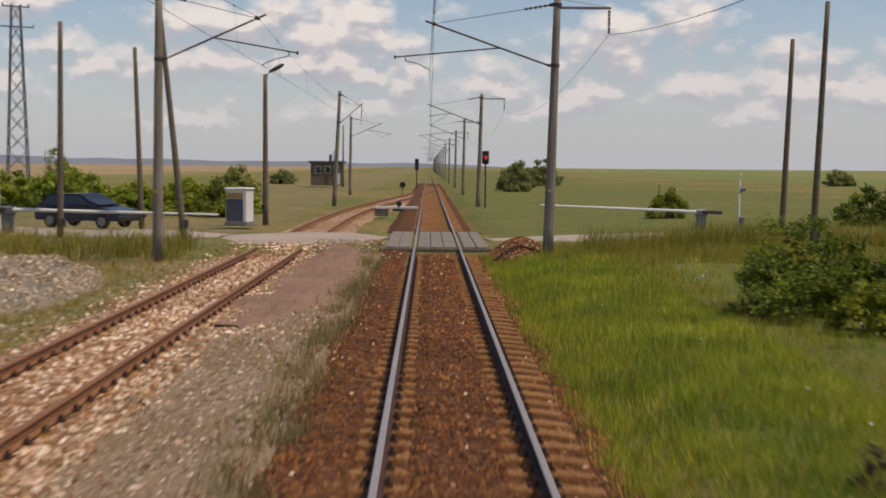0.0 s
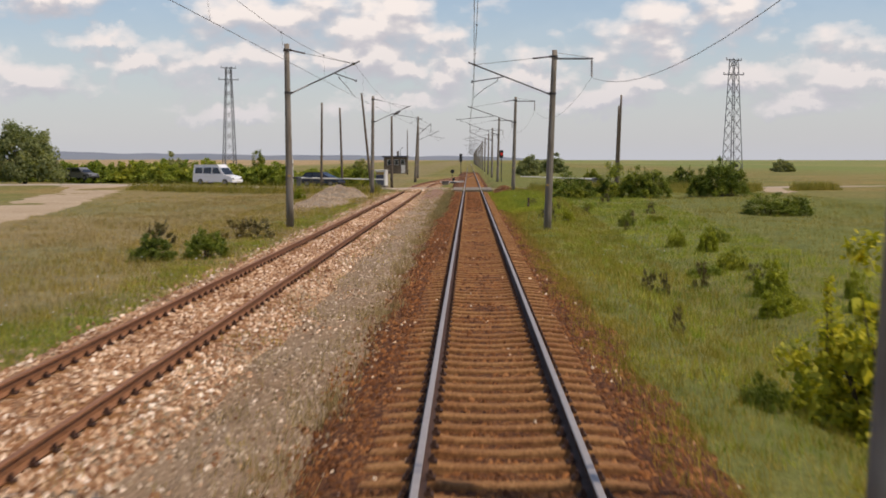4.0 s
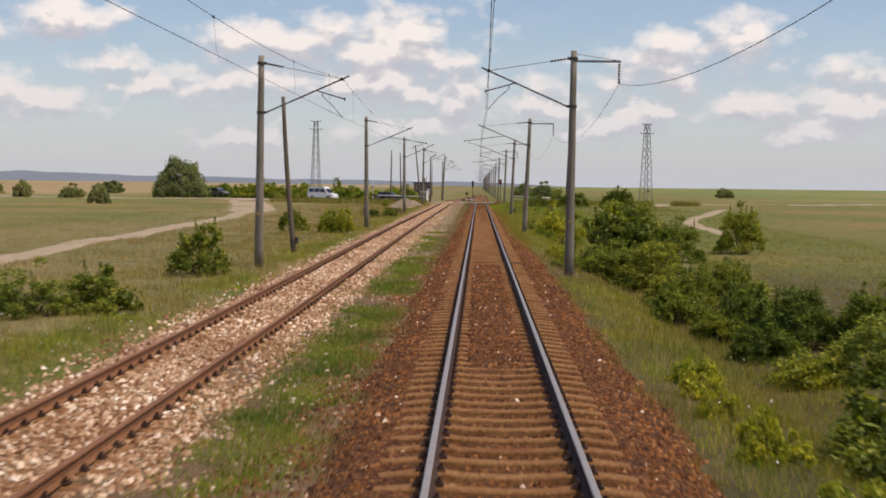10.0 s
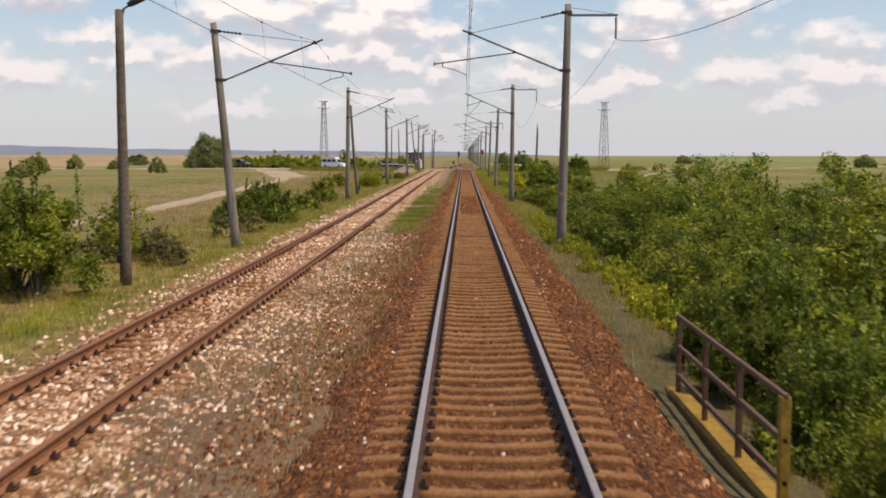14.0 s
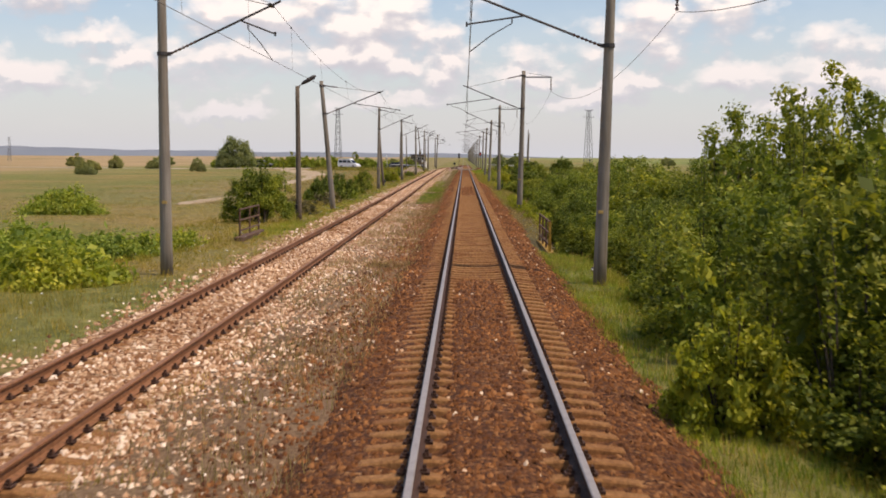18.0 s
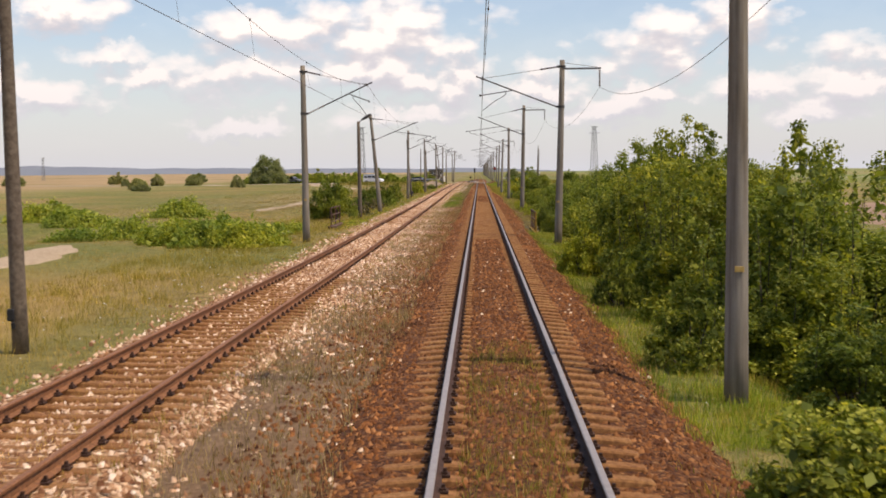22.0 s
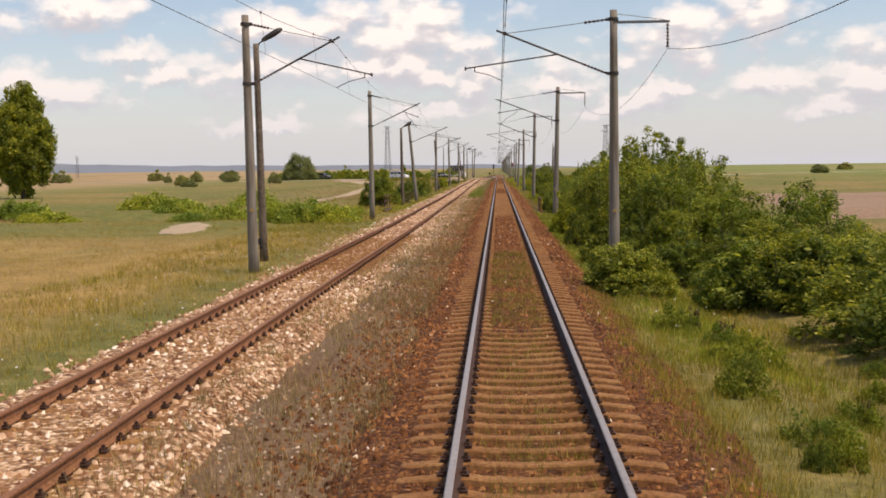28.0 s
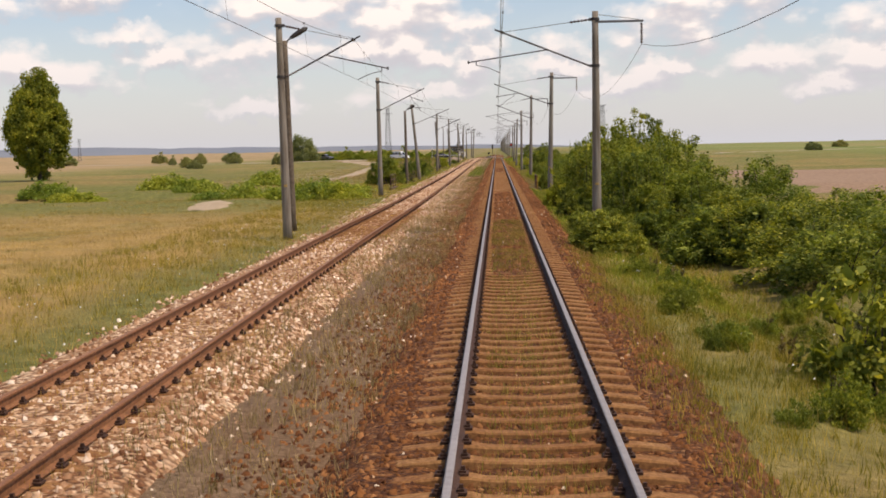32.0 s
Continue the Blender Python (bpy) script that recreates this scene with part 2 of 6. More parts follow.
def rubble(name, stops, size, big=0.5, dirt=(0.6, 0.5, 0.4)):
    """Packed broken stone: each cell a stone of its own shade, joints sunk."""
    m, n, l, b = material(name, 0.95)
    g = n.new("ShaderNodeNewGeometry")
    v = n.new("ShaderNodeTexVoronoi")
    v.inputs["Scale"].default_value = 1.0 / size
    l.new(g.outputs["Position"], v.inputs["Vector"])
    s = n.new("ShaderNodeSeparateColor")
    l.new(v.outputs["Color"], s.inputs[0])
    col = ramp(n, l, s.outputs[0], stops)
    col = mix(n, l, 0.8, col, ramp(n, l, v.outputs["Distance"], [(0.25, (1.15, 1.15, 1.15)), (0.75, (0.42, 0.38, 0.35))]), "MULTIPLY")
    col = mix(n, l, 0.8, col, ramp(n, l, place_fac(n, l, big, 5.0), [(0.35, (1, 1, 1)), (0.75, dirt)]), "MULTIPLY")
    l.new(col, b.inputs["Base Color"])
    k = n.new("ShaderNodeBump")
    k.inputs["Strength"].default_value, k.inputs["Distance"].default_value = 0.9, 0.03
    k.invert = True
    l.new(v.outputs["Distance"], k.inputs["Height"])
    l.new(k.outputs["Normal"], b.inputs["Normal"])
    return m


def ground_material():
    m, n, l, b = material("meadow", 0.95)
    pos = n.new("ShaderNodeNewGeometry").outputs["Position"]
    sp = n.new("ShaderNodeSeparateXYZ")
    l.new(pos, sp.inputs[0])
    green = ramp(n, l, place_fac(n, l, 1.6, 6.0), [(0.3, (0.095, 0.108, 0.022)), (0.55, (0.19, 0.185, 0.044)), (0.75, (0.29, 0.245, 0.08))])
    dry = ramp(n, l, place_fac(n, l, 2.2, 6.0), [(0.3, (0.15, 0.11, 0.035)), (0.55, (0.30, 0.215, 0.07)), (0.75, (0.42, 0.31, 0.12))])
    where = ramp(n, l, place_fac(n, l, 0.045, 4.0, 0.55), [(0.44, (0, 0, 0)), (0.60, (1, 1, 1))])

    def step(src, a, c):
        mr = n.new("ShaderNodeMapRange")
        mr.interpolation_type = "SMOOTHSTEP"
        mr.inputs["From Min"].default_value, mr.inputs["From Max"].default_value = a, c
        l.new(src, mr.inputs["Value"])
        return mr.outputs[0]

    def times(a, c):
        q = n.new("ShaderNodeMath")
        q.operation = "MULTIPLY"
        l.new(a, q.inputs[0])
        l.new(c, q.inputs[1])
        return q.outputs[0]
    # the ripe, dry meadow west of the line and south of the old culvert
    west = times(step(sp.outputs["X"], -7.5, -11.0), times(step(sp.outputs["Y"], -160.0, -200.0), step(sp.outputs["X"], -55.0, -30.0)))
    col = mix(n, l, where, green, dry)
    golden = ramp(n, l, place_fac(n, l, 0.5, 5.0), [(0.3, (0.30, 0.185, 0.055)), (0.6, (0.46, 0.29, 0.095)), (0.8, (0.56, 0.38, 0.145))])
    col = mix(n, l, west, col, mix(n, l, ramp(n, l, place_fac(n, l, 0.13, 4.0), [(0.36, (0.35, 0.35, 0.35)), (0.5, (0.9, 0.9, 0.9))]), green, golden))
    brown = ramp(n, l, place_fac(n, l, 0.7, 5.0), [(0.3, (0.18, 0.140, 0.066)), (0.6, (0.30, 0.235, 0.115)), (0.8, (0.40, 0.32, 0.17))])
    col = mix(n, l, times(step(sp.outputs["X"], -7.0, -9.5), times(step(sp.outputs["Y"], -120.0, -90.0), step(sp.outputs["X"], -40.0, -20.0))), col, mix(n, l, 0.6, col, brown))
    # the lush bank east of the line near the crossing
    lush = ramp(n, l, place_fac(n, l, 0.9, 5.0), [(0.3, (0.095, 0.115, 0.022)), (0.6, (0.175, 0.185, 0.040)), (0.8, (0.25, 0.22, 0.065))])
    col = mix(n, l, times(step(sp.outputs["X"], 1.5, 3.0), times(step(sp.outputs["Y"], -75.0, -35.0), step(sp.outputs["X"], 45.0, 20.0))), col, mix(n, l, 0.75, col, lush))
    weedy = ramp(n, l, place_fac(n, l, 1.1, 5.0), [(0.3, (0.060, 0.050, 0.024)), (0.6, (0.130, 0.105, 0.048)), (0.8, (0.20, 0.150, 0.080))])
    col = mix(n, l, times(step(sp.outputs["X"], 1.2, 2.4), times(times(step(sp.outputs["Y"], -60.0, -75.0), step(sp.outputs["Y"], -160.0, -150.0)), step(sp.outputs["X"], 24.0, 12.0))), col, mix(n, l, 0.85, col, weedy))
    # young crops and stubble far off
    far = ramp(n, l, place_fac(n, l, 0.006, 2.0), [(0.40, (0.165, 0.205, 0.048)), (0.52, (0.22, 0.225, 0.065)), (0.62, (0.30, 0.24, 0.10))])
    stubble = ramp(n, l, place_fac(n, l, 0.012, 3.0), [(0.35, (0.20, 0.185, 0.065)), (0.45, (0.36, 0.25, 0.125)), (0.7, (0.45, 0.31, 0.17))])
    far = mix(n, l, step(sp.outputs["X"], -60.0, -110.0), far, stubble)
    away = n.new("ShaderNodeMath")
    away.operation = "ABSOLUTE"
    l.new(sp.outputs["X"], away.inputs[0])
    col = mix(n, l, step(away.outputs[0], 45.0, 120.0), col, far)
    f = place_fac(n, l, 9.0, 6.0)
    col = mix(n, l, 0.55, col, ramp(n, l, f, [(0.3, (0.45, 0.45, 0.4)), (0.7, (1.35, 1.35, 1.3))]), "MULTIPLY")
    l.new(col, b.inputs["Base Color"])
    bump(n, l, b, f, 0.8, 0.15)
    return m


def strip_material():
    m, n, l, b = material("dusty gravel and dry earth", 0.95)
    sp = n.new("ShaderNodeSeparateXYZ")
    l.new(n.new("ShaderNodeNewGeometry").outputs["Position"], sp.inputs[0])
    f = place_fac(n, l, 16.0, 6.0)
    brown = ramp(n, l, f, [(0.3, (0.075, 0.044, 0.022)), (0.5, (0.170, 0.108, 0.058)), (0.7, (0.29, 0.205, 0.125))])
    grey = ramp(n, l, f, [(0.3, (0.13, 0.088, 0.050)), (0.5, (0.26, 0.185, 0.115)), (0.7, (0.42, 0.32, 0.22))])
    mr = n.new("ShaderNodeMapRange")
    mr.inputs["From Min"].default_value, mr.inputs["From Max"].default_value = -75.0, -35.0
    l.new(sp.outputs["Y"], mr.inputs["Value"])
    col = mix(n, l, mr.outputs[0], brown, grey)
    col = mix(n, l, 0.9, col, ramp(n, l, place_fac(n, l, 0.3, 5.0), [(0.35, (1, 1, 1)), (0.75, (0.75, 0.58, 0.44))]), "MULTIPLY")
    l.new(col, b.inputs["Base Color"])
    bump(n, l, b, f, 0.8, 0.01)
    return m


M_MEADOW = ground_material()
M_BED_RUST = rubble("rust stained ballast", [(0, (0.0636, 0.022, 0.0066)), (0.5, (0.146, 0.055, 0.0143)), (0.9, (0.249, 0.103, 0.0308)), (1, (0.35, 0.187, 0.077))], 0.055, 0.6)
M_BED_PALE = rubble("pale limestone ballast", [(0, (0.19, 0.0842, 0.0355)), (0.45, (0.406, 0.227, 0.112)), (0.8, (0.674, 0.466, 0.284)), (1, (1, 0.803, 0.567))], 0.075, 0.33, (0.52, 0.38, 0.28))
M_STONE_RUST = by_island("rusty stones", [(0, (0.0636, 0.022, 0.0077)), (0.45, (0.157, 0.0583, 0.0154)), (0.85, (0.254, 0.106, 0.033)), (0.985, (0.36, 0.171, 0.066)), (1, (0.827, 0.715, 0.55))], patch=(0.4, (0.72, 0.70, 0.68), (1.2, 1.15, 1.1)))
M_STONE_PALE = by_island("pale stones", [(0, (0.153, 0.0634, 0.0266)), (0.3, (0.348, 0.184, 0.0921)), (0.6, (0.573, 0.379, 0.235)), (0.85, (0.798, 0.624, 0.46)), (1, (0.967, 0.88, 0.767))], patch=(0.3, (0.7, 0.60, 0.52), (1.1, 1.08, 1.05)))
M_STONE_GREY = by_island("grey gravel", [(0, (0.146, 0.0998, 0.0588)), (0.5, (0.314, 0.231, 0.147)), (0.93, (0.515, 0.41, 0.294)), (1, (0.874, 0.735, 0.588))])
M_BETWEEN = strip_material()
M_CONCRETE = streaked("weathered concrete")
M_SLEEPER = speckled("rust stained sleeper concrete", [(0.3, (0.162, 0.074, 0.0258)), (0.55, (0.308, 0.155, 0.0552)), (0.8, (0.448, 0.25, 0.106))], fine=20.0, big=1.2, bump_s=0.4, dirt=(0.50, 0.30, 0.18), dirt_amt=0.7)
M_RAIL_TOP = speckled("polished rail steel", [(0.3, (0.292, 0.257, 0.24)), (0.7, (0.396, 0.357, 0.336))], rough=0.5, metal=0.25, fine=9.0, bump_s=0.0, dirt_amt=0.15, spec=0.5)
M_RAIL_RUST = speckled("rusted rail steel", [(0.3, (0.035, 0.018, 0.012)), (0.6, (0.085, 0.042, 0.026)), (0.8, (0.14, 0.075, 0.045))], rough=0.75, fine=25.0, bump_s=0.3)
M_RAIL_BROWN = speckled("brown siding rail steel", [(0.3, (0.154, 0.0672, 0.028)), (0.6, (0.308, 0.14, 0.063)), (0.8, (0.462, 0.238, 0.119))], rough=0.6, fine=18.0, bump_s=0.3)
M_IRON = speckled("dark weathered iron", [(0.3, (0.045, 0.040, 0.038)), (0.7, (0.11, 0.10, 0.095))], rough=0.6, metal=0.3, fine=30.0, bump_s=0.1)
M_GALV = speckled("dull galvanised steel", [(0.3, (0.16, 0.165, 0.17)), (0.7, (0.28, 0.285, 0.29))], rough=0.55, metal=0.4, fine=30.0, bump_s=0.1)
M_WIRE = speckled("dark overhead wire", [(0.3, (0.112, 0.104, 0.096)), (0.7, (0.208, 0.192, 0.176))], rough=0.6, metal=0.3, fine=30.0, bump_s=0.0)
M_INSUL = speckled("brown glazed insulator", [(0.3, (0.05, 0.028, 0.022)), (0.7, (0.10, 0.06, 0.05))], rough=0.25, fine=40.0, bump_s=0.0, spec=0.6)
M_TIMBER = speckled("grey weathered timber", [(0.3, (0.10, 0.075, 0.052)), (0.6, (0.19, 0.15, 0.11)), (0.8, (0.28, 0.23, 0.17))], fine=12.0, big=1.5, bump_s=0.4)
M_BARK = speckled("bark", [(0.3, (0.045, 0.034, 0.024)), (0.7, (0.12, 0.095, 0.07))], fine=20.0, bump_s=0.5)
M_ROAD = speckled("bleached road surface", [(0.3, (0.34, 0.275, 0.215)), (0.6, (0.45, 0.375, 0.30)), (0.8, (0.54, 0.46, 0.375))], fine=10.0, big=0.3, bump_s=0.2, dirt=(0.72, 0.62, 0.52))
M_TRACKDIRT = speckled("pale dirt track", [(0.3, (0.324, 0.239, 0.147)), (0.6, (0.464, 0.359, 0.243)), (0.8, (0.562, 0.456, 0.333))], fine=6.0, big=0.25, bump_s=0.3, dirt=(0.7, 0.62, 0.48))
M_PLOUGH = speckled("ploughed soil", [(0.3, (0.22, 0.14, 0.085)), (0.6, (0.33, 0.22, 0.14)), (0.8, (0.42, 0.30, 0.20))], fine=2.5, big=0.05, bump_s=0.4, dirt=(0.8, 0.72, 0.6))
M_WHITE = speckled("chalky white paint", [(0.3, (0.68, 0.67, 0.63)), (0.7, (0.82, 0.81, 0.78))], rough=0.6, fine=12.0, bump_s=0.05, dirt=(0.75, 0.68, 0.58))
M_RED = speckled("faded red paint", [(0.3, (0.42, 0.05, 0.035)), (0.7, (0.55, 0.08, 0.05))], rough=0.6, fine=20.0, bump_s=0.0)
M_YELLOW = speckled("flaking yellow paint", [(0.3, (0.216, 0.116, 0.021)), (0.6, (0.396, 0.245, 0.035)), (0.8, (0.475, 0.313, 0.056))], rough=0.7, fine=9.0, big=2.0, bump_s=0.1)
M_BLUEGREY = speckled("slate blue paint", [(0.3, (0.075, 0.085, 0.12)), (0.7, (0.12, 0.13, 0.17))], rough=0.5, fine=15.0, bump_s=0.0)
M_OCHRE = speckled("ochre paint", [(0.3, (0.42, 0.28, 0.08)), (0.7, (0.55, 0.38, 0.13))], rough=0.6, fine=15.0, bump_s=0.0)
M_RAILING = speckled("rusty brown railing paint", [(0.3, (0.085, 0.045, 0.028)), (0.6, (0.16, 0.09, 0.055)), (0.8, (0.26, 0.16, 0.09))], rough=0.75, fine=18.0, bump_s=0.2)
M_SILVER = speckled("grey metallic car paint", [(0.3, (0.27, 0.26, 0.26)), (0.7, (0.32, 0.31, 0.31))], rough=0.3, metal=0.5, fine=3.0, bump_s=0.0, dirt_amt=0.2, spec=0.5)
M_DARKCAR = speckled("dark blue car paint", [(0.3, (0.018, 0.022, 0.036)), (0.7, (0.028, 0.034, 0.052))], rough=0.25, metal=0.2, fine=3.0, bump_s=0.0, dirt_amt=0.2, spec=0.5)
M_CARWHITE = speckled("white van paint", [(0.3, (0.74, 0.74, 0.73)), (0.7, (0.80, 0.80, 0.79))], rough=0.3, fine=3.0, bump_s=0.0, dirt_amt=0.15, spec=0.5)
M_GLASS = speckled("dark window glass", [(0.3, (0.012, 0.014, 0.016)), (0.7, (0.02, 0.023, 0.026))], rough=0.06, fine=2.0, bump_s=0.0, dirt_amt=0.1, spec=0.8)
M_TYRE = speckled("tyre rubber", [(0.3, (0.014, 0.014, 0.014)), (0.7, (0.028, 0.027, 0.026))], rough=0.85, fine=30.0, bump_s=0.1)
M_BLACK = speckled("black enamel", [(0.3, (0.014, 0.014, 0.015)), (0.7, (0.03, 0.03, 0.032))], rough=0.5, fine=20.0, bump_s=0.0)
M_REDLENS = speckled("red signal lens", [(0.3, (0.45, 0.02, 0.015)), (0.7, (0.55, 0.03, 0.02))], rough=0.15, fine=10.0, bump_s=0.0, spec=0.6)
M_REDLIT = material("lit red signal lamp", 0.2)[0]
M_REDLIT.node_tree.nodes["Principled BSDF"].inputs["Base Color"].default_value = (0.5, 0.02, 0.015, 1)
M_REDLIT.node_tree.nodes["Principled BSDF"].inputs["Emission Color"].default_value = (1.0, 0.05, 0.03, 1)
M_REDLIT.node_tree.nodes["Principled BSDF"].inputs["Emission Strength"].default_value = 0.6
# no haze in the air: its pale blue is put into the hills' colour
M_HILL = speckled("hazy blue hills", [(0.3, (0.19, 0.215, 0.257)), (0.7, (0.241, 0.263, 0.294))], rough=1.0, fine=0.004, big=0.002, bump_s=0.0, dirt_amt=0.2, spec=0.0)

LEAF_DARK = foliage("dark thicket leaves", [(0, (0.0814, 0.113, 0.0243)), (0.5, (0.17, 0.215, 0.0411)), (0.9, (0.304, 0.335, 0.0654)), (1, (0.457, 0.462, 0.131))], through=0.38, patch=(0.45, (0.52, 0.57, 0.50), (1.38, 1.30, 1.0)))
LEAF_MID = foliage("green shrub leaves", [(0, (0.0898, 0.127, 0.0218)), (0.5, (0.202, 0.246, 0.0396)), (1, (0.36, 0.371, 0.0693))], through=0.38, patch=(0.45, (0.48, 0.54, 0.50), (1.38, 1.30, 1.0)))
LEAF_FRESH = foliage("fresh green leaves", [(0.0, (0.13, 0.18, 0.030)), (0.5, (0.28, 0.34, 0.062)), (1.0, (0.46, 0.47, 0.10))], through=0.42, patch=(0.3, (0.70, 0.78, 0.66), (1.2, 1.12, 0.95)))
LEAF_YELLOW = foliage("yellow-green leaves", [(0, (0.172, 0.204, 0.022)), (0.5, (0.343, 0.364, 0.04)), (1, (0.572, 0.541, 0.07))])
LEAF_DRY = foliage("brown dry weeds", [(0.0, (0.075, 0.065, 0.034)), (0.5, (0.165, 0.140, 0.070)), (1.0, (0.30, 0.25, 0.12))], through=0.3)
GRASS_GREEN = foliage("green grass blades", [(0, (0.135, 0.136, 0.0273)), (0.5, (0.291, 0.259, 0.0558)), (0.85, (0.446, 0.363, 0.0994)), (1, (0.675, 0.518, 0.212))])
# leaves for distant plants, paled and greyed in colour to stand in for haze
LEAF_FAR_HAZE = foliage("far foliage with haze in its colour", [(0, (0.168, 0.186, 0.09)), (0.5, (0.276, 0.294, 0.144)), (1, (0.396, 0.396, 0.204))])
GRASS_DRY = foliage("dry grass blades", [(0, (0.242, 0.16, 0.0462)), (0.5, (0.473, 0.314, 0.0946)), (1, (0.704, 0.506, 0.209))])
GRASS_LUSH = foliage("lush grass blades", [(0, (0.118, 0.183, 0.0242)), (0.5, (0.258, 0.354, 0.0506)), (0.85, (0.426, 0.46, 0.088)), (1, (0.672, 0.59, 0.22))], patch=(0.45, (0.55, 0.66, 0.62), (1.38, 1.25, 0.95)))
GRASS_WEED = foliage("withered weeds", [(0, (0.179, 0.132, 0.0694)), (0.5, (0.347, 0.263, 0.14)), (1, (0.538, 0.431, 0.246))], through=0.3)
FLOWER = by_island("small white flowers", [(0.0, (0.62, 0.62, 0.55)), (1.0, (0.82, 0.82, 0.76))])

# ---- mesh tools ----


class Shape:
    """Gathers boxes, tubes and sheets into one mesh."""

    def __init__(self):
        self.v, self.f, self.m = [], [], []

    def add(self, verts, faces, mat=0):
        k = len(self.v)
        self.v += [tuple(p) for p in verts]
        self.f += [tuple(i + k for i in f) for f in faces]
        self.m += [mat] * len(faces)
        return self

    def box(self, c, s, mat=0, bev=0.0, turn=None):
        """A box round c of size s with chamfered edges."""
        hx, hy, hz = s[0] / 2, s[1] / 2, s[2] / 2
        b = min(bev, hx * 0.9, hy * 0.9, hz * 0.9)
        if b <= 0:
            vs = [(x * hx, y * hy, z * hz) for x in (-1, 1) for y in (-1, 1) for z in (-1, 1)]
            fs = [(0, 1, 3, 2), (4, 6, 7, 5), (0, 4, 5, 1), (2, 3, 7, 6), (0, 2, 6, 4), (1, 5, 7, 3)]
        else:
            rings = []
            for z, i in ((-hz, b), (-hz + b, 0), (hz - b, 0), (hz, b)):
                x, y = hx - i, hy - i
                rings.append([(x - b, -y, z), (x, -y + b, z), (x, y - b, z), (x - b, y, z), (-x + b, y, z), (-x, y - b, z), (-x, -y + b, z), (-x + b, -y, z)])
            vs = [p for r in rings for p in r]
            fs = [(8 * r + i, 8 * r + (i + 1) % 8, 8 * r + 8 + (i + 1) % 8, 8 * r + 8 + i) for r in range(3) for i in range(8)]
            fs += [tuple(range(7, -1, -1)), tuple(range(24, 32))]
        mt = Matrix.Translation(c) @ (turn or Matrix())
        return self.add([mt @ Vector(p) for p in vs], fs, mat)

    def tube(self, pts, r, n=8, mat=0, caps=True):
        """A round tube along pts; r is one radius or one for each point."""
        pts = [Vector(p) for p in pts]
        rs = r if isinstance(r, (list, tuple)) else [r] * len(pts)
        vs, side = [], None
        for i, p in enumerate(pts):
            d = (pts[min(i + 1, len(pts) - 1)] - pts[max(i - 1, 0)]).normalized()
            if side is None:
                side = d.cross(Vector((0, 0, 1)) if abs(d.z) < 0.9 else Vector((0, 1, 0))).normalized()
            side = (side - d * side.dot(d)).normalized()
            up = d.cross(side)
            vs += [p + rs[i] * (math.cos(2 * math.pi * k / n) * side + math.sin(2 * math.pi * k / n) * up) for k in range(n)]
        fs = [(i * n + k, i * n + (k + 1) % n, i * n + n + (k + 1) % n, i * n + n + k) for i in range(len(pts) - 1) for k in range(n)]
        if caps:
            fs += [tuple(range(n - 1, -1, -1)), tuple(range((len(pts) - 1) * n, len(pts) * n))]
        return self.add(vs, fs, mat)

    def run(self, profile, ys, at, mat=0, closed=True):
        """Sweeps a profile of (x, z) along y; at(y) gives the shift (dx, dz)."""
        n, vs = len(profile), []
        for y in ys:
            dx, dz = at(y)
            vs += [(px + dx, y, pz + dz) for px, pz in profile]
        last = n if closed else n - 1
        fs = [(i * n + k, i * n + n + k, i * n + n + (k + 1) % n, i * n + (k + 1) % n) for i in range(len(ys) - 1) for k in range(last)]
        if closed:
            fs += [tuple(range(n)), tuple(range(len(ys) * n - 1, (len(ys) - 1) * n - 1, -1))]
        return self.add(vs, fs, mat)

    def mesh(self, name, *mats, smooth=False):
        me = bpy.data.meshes.new(name)
        me.from_pydata([tuple(p) for p in self.v], [], self.f)
        for m in mats:
            me.materials.append(m)
        me.polygons.foreach_set("material_index", self.m)
        if smooth:
            me.polygons.foreach_set("use_smooth", [True] * len(me.polygons))
        me.update()
        return me


def part(name, shape, mat, parent, label="", smooth=False):
    """One mesh under a thing or a part."""
    mats = mat if isinstance(mat, tuple) else (mat,)
    me = shape if isinstance(shape, bpy.types.Mesh) else shape.mesh(name, *mats, smooth=smooth)
    ob = new(name, me)
    ob.parent = parent
    return tagged(ob, label)


def thing(name, label, category, m=None, group="", kind=""):
    ob = new(name)
    ob.empty_display_size = 0.2
    if m is not None:
        ob.matrix_basis = m
    return tagged(ob, label, category, group, kind)


def raw_mesh(name, verts, faces, mat, smooth=False):
    """A big mesh straight from arrays of points and of triangles or quads."""
    verts, faces = np.asarray(verts, np.float32), np.asarray(faces, np.int32)
    me = bpy.data.meshes.new(name)
    me.vertices.add(len(verts))
    me.vertices.foreach_set("co", verts.ravel())
    k = faces.shape[1]
    me.loops.add(faces.size)
    me.loops.foreach_set("vertex_index", faces.ravel())
    me.polygons.add(len(faces))
    me.polygons.foreach_set("loop_start", np.arange(0, faces.size, k, dtype=np.int32))
    if smooth:
        me.polygons.foreach_set("use_smooth", np.ones(len(faces), bool))
    me.materials.append(mat)
    me.update()
    me.validate()
    return me


rng = np.random.default_rng(7)


def sstep(v, a, b):
    t = np.clip((np.asarray(v, float) - a) / (b - a), 0, 1)
    return t * t * (3 - 2 * t)


def wavy(x, y, s=1.0, k=0.0):
    """Smooth uneven field between about -1 and 1."""
    x, y = np.asarray(x, float) / s, np.asarray(y, float) / s
    return (np.sin(1.7 * x + 2.3 * y + k) + np.sin(-2.9 * x + 1.1 * y + 1.3 + 2 * k) + np.sin(0.7 * x - 3.7 * y + 4.1 + k) + np.sin(4.3 * x + 3.1 * y + 0.6 - k)) / 4


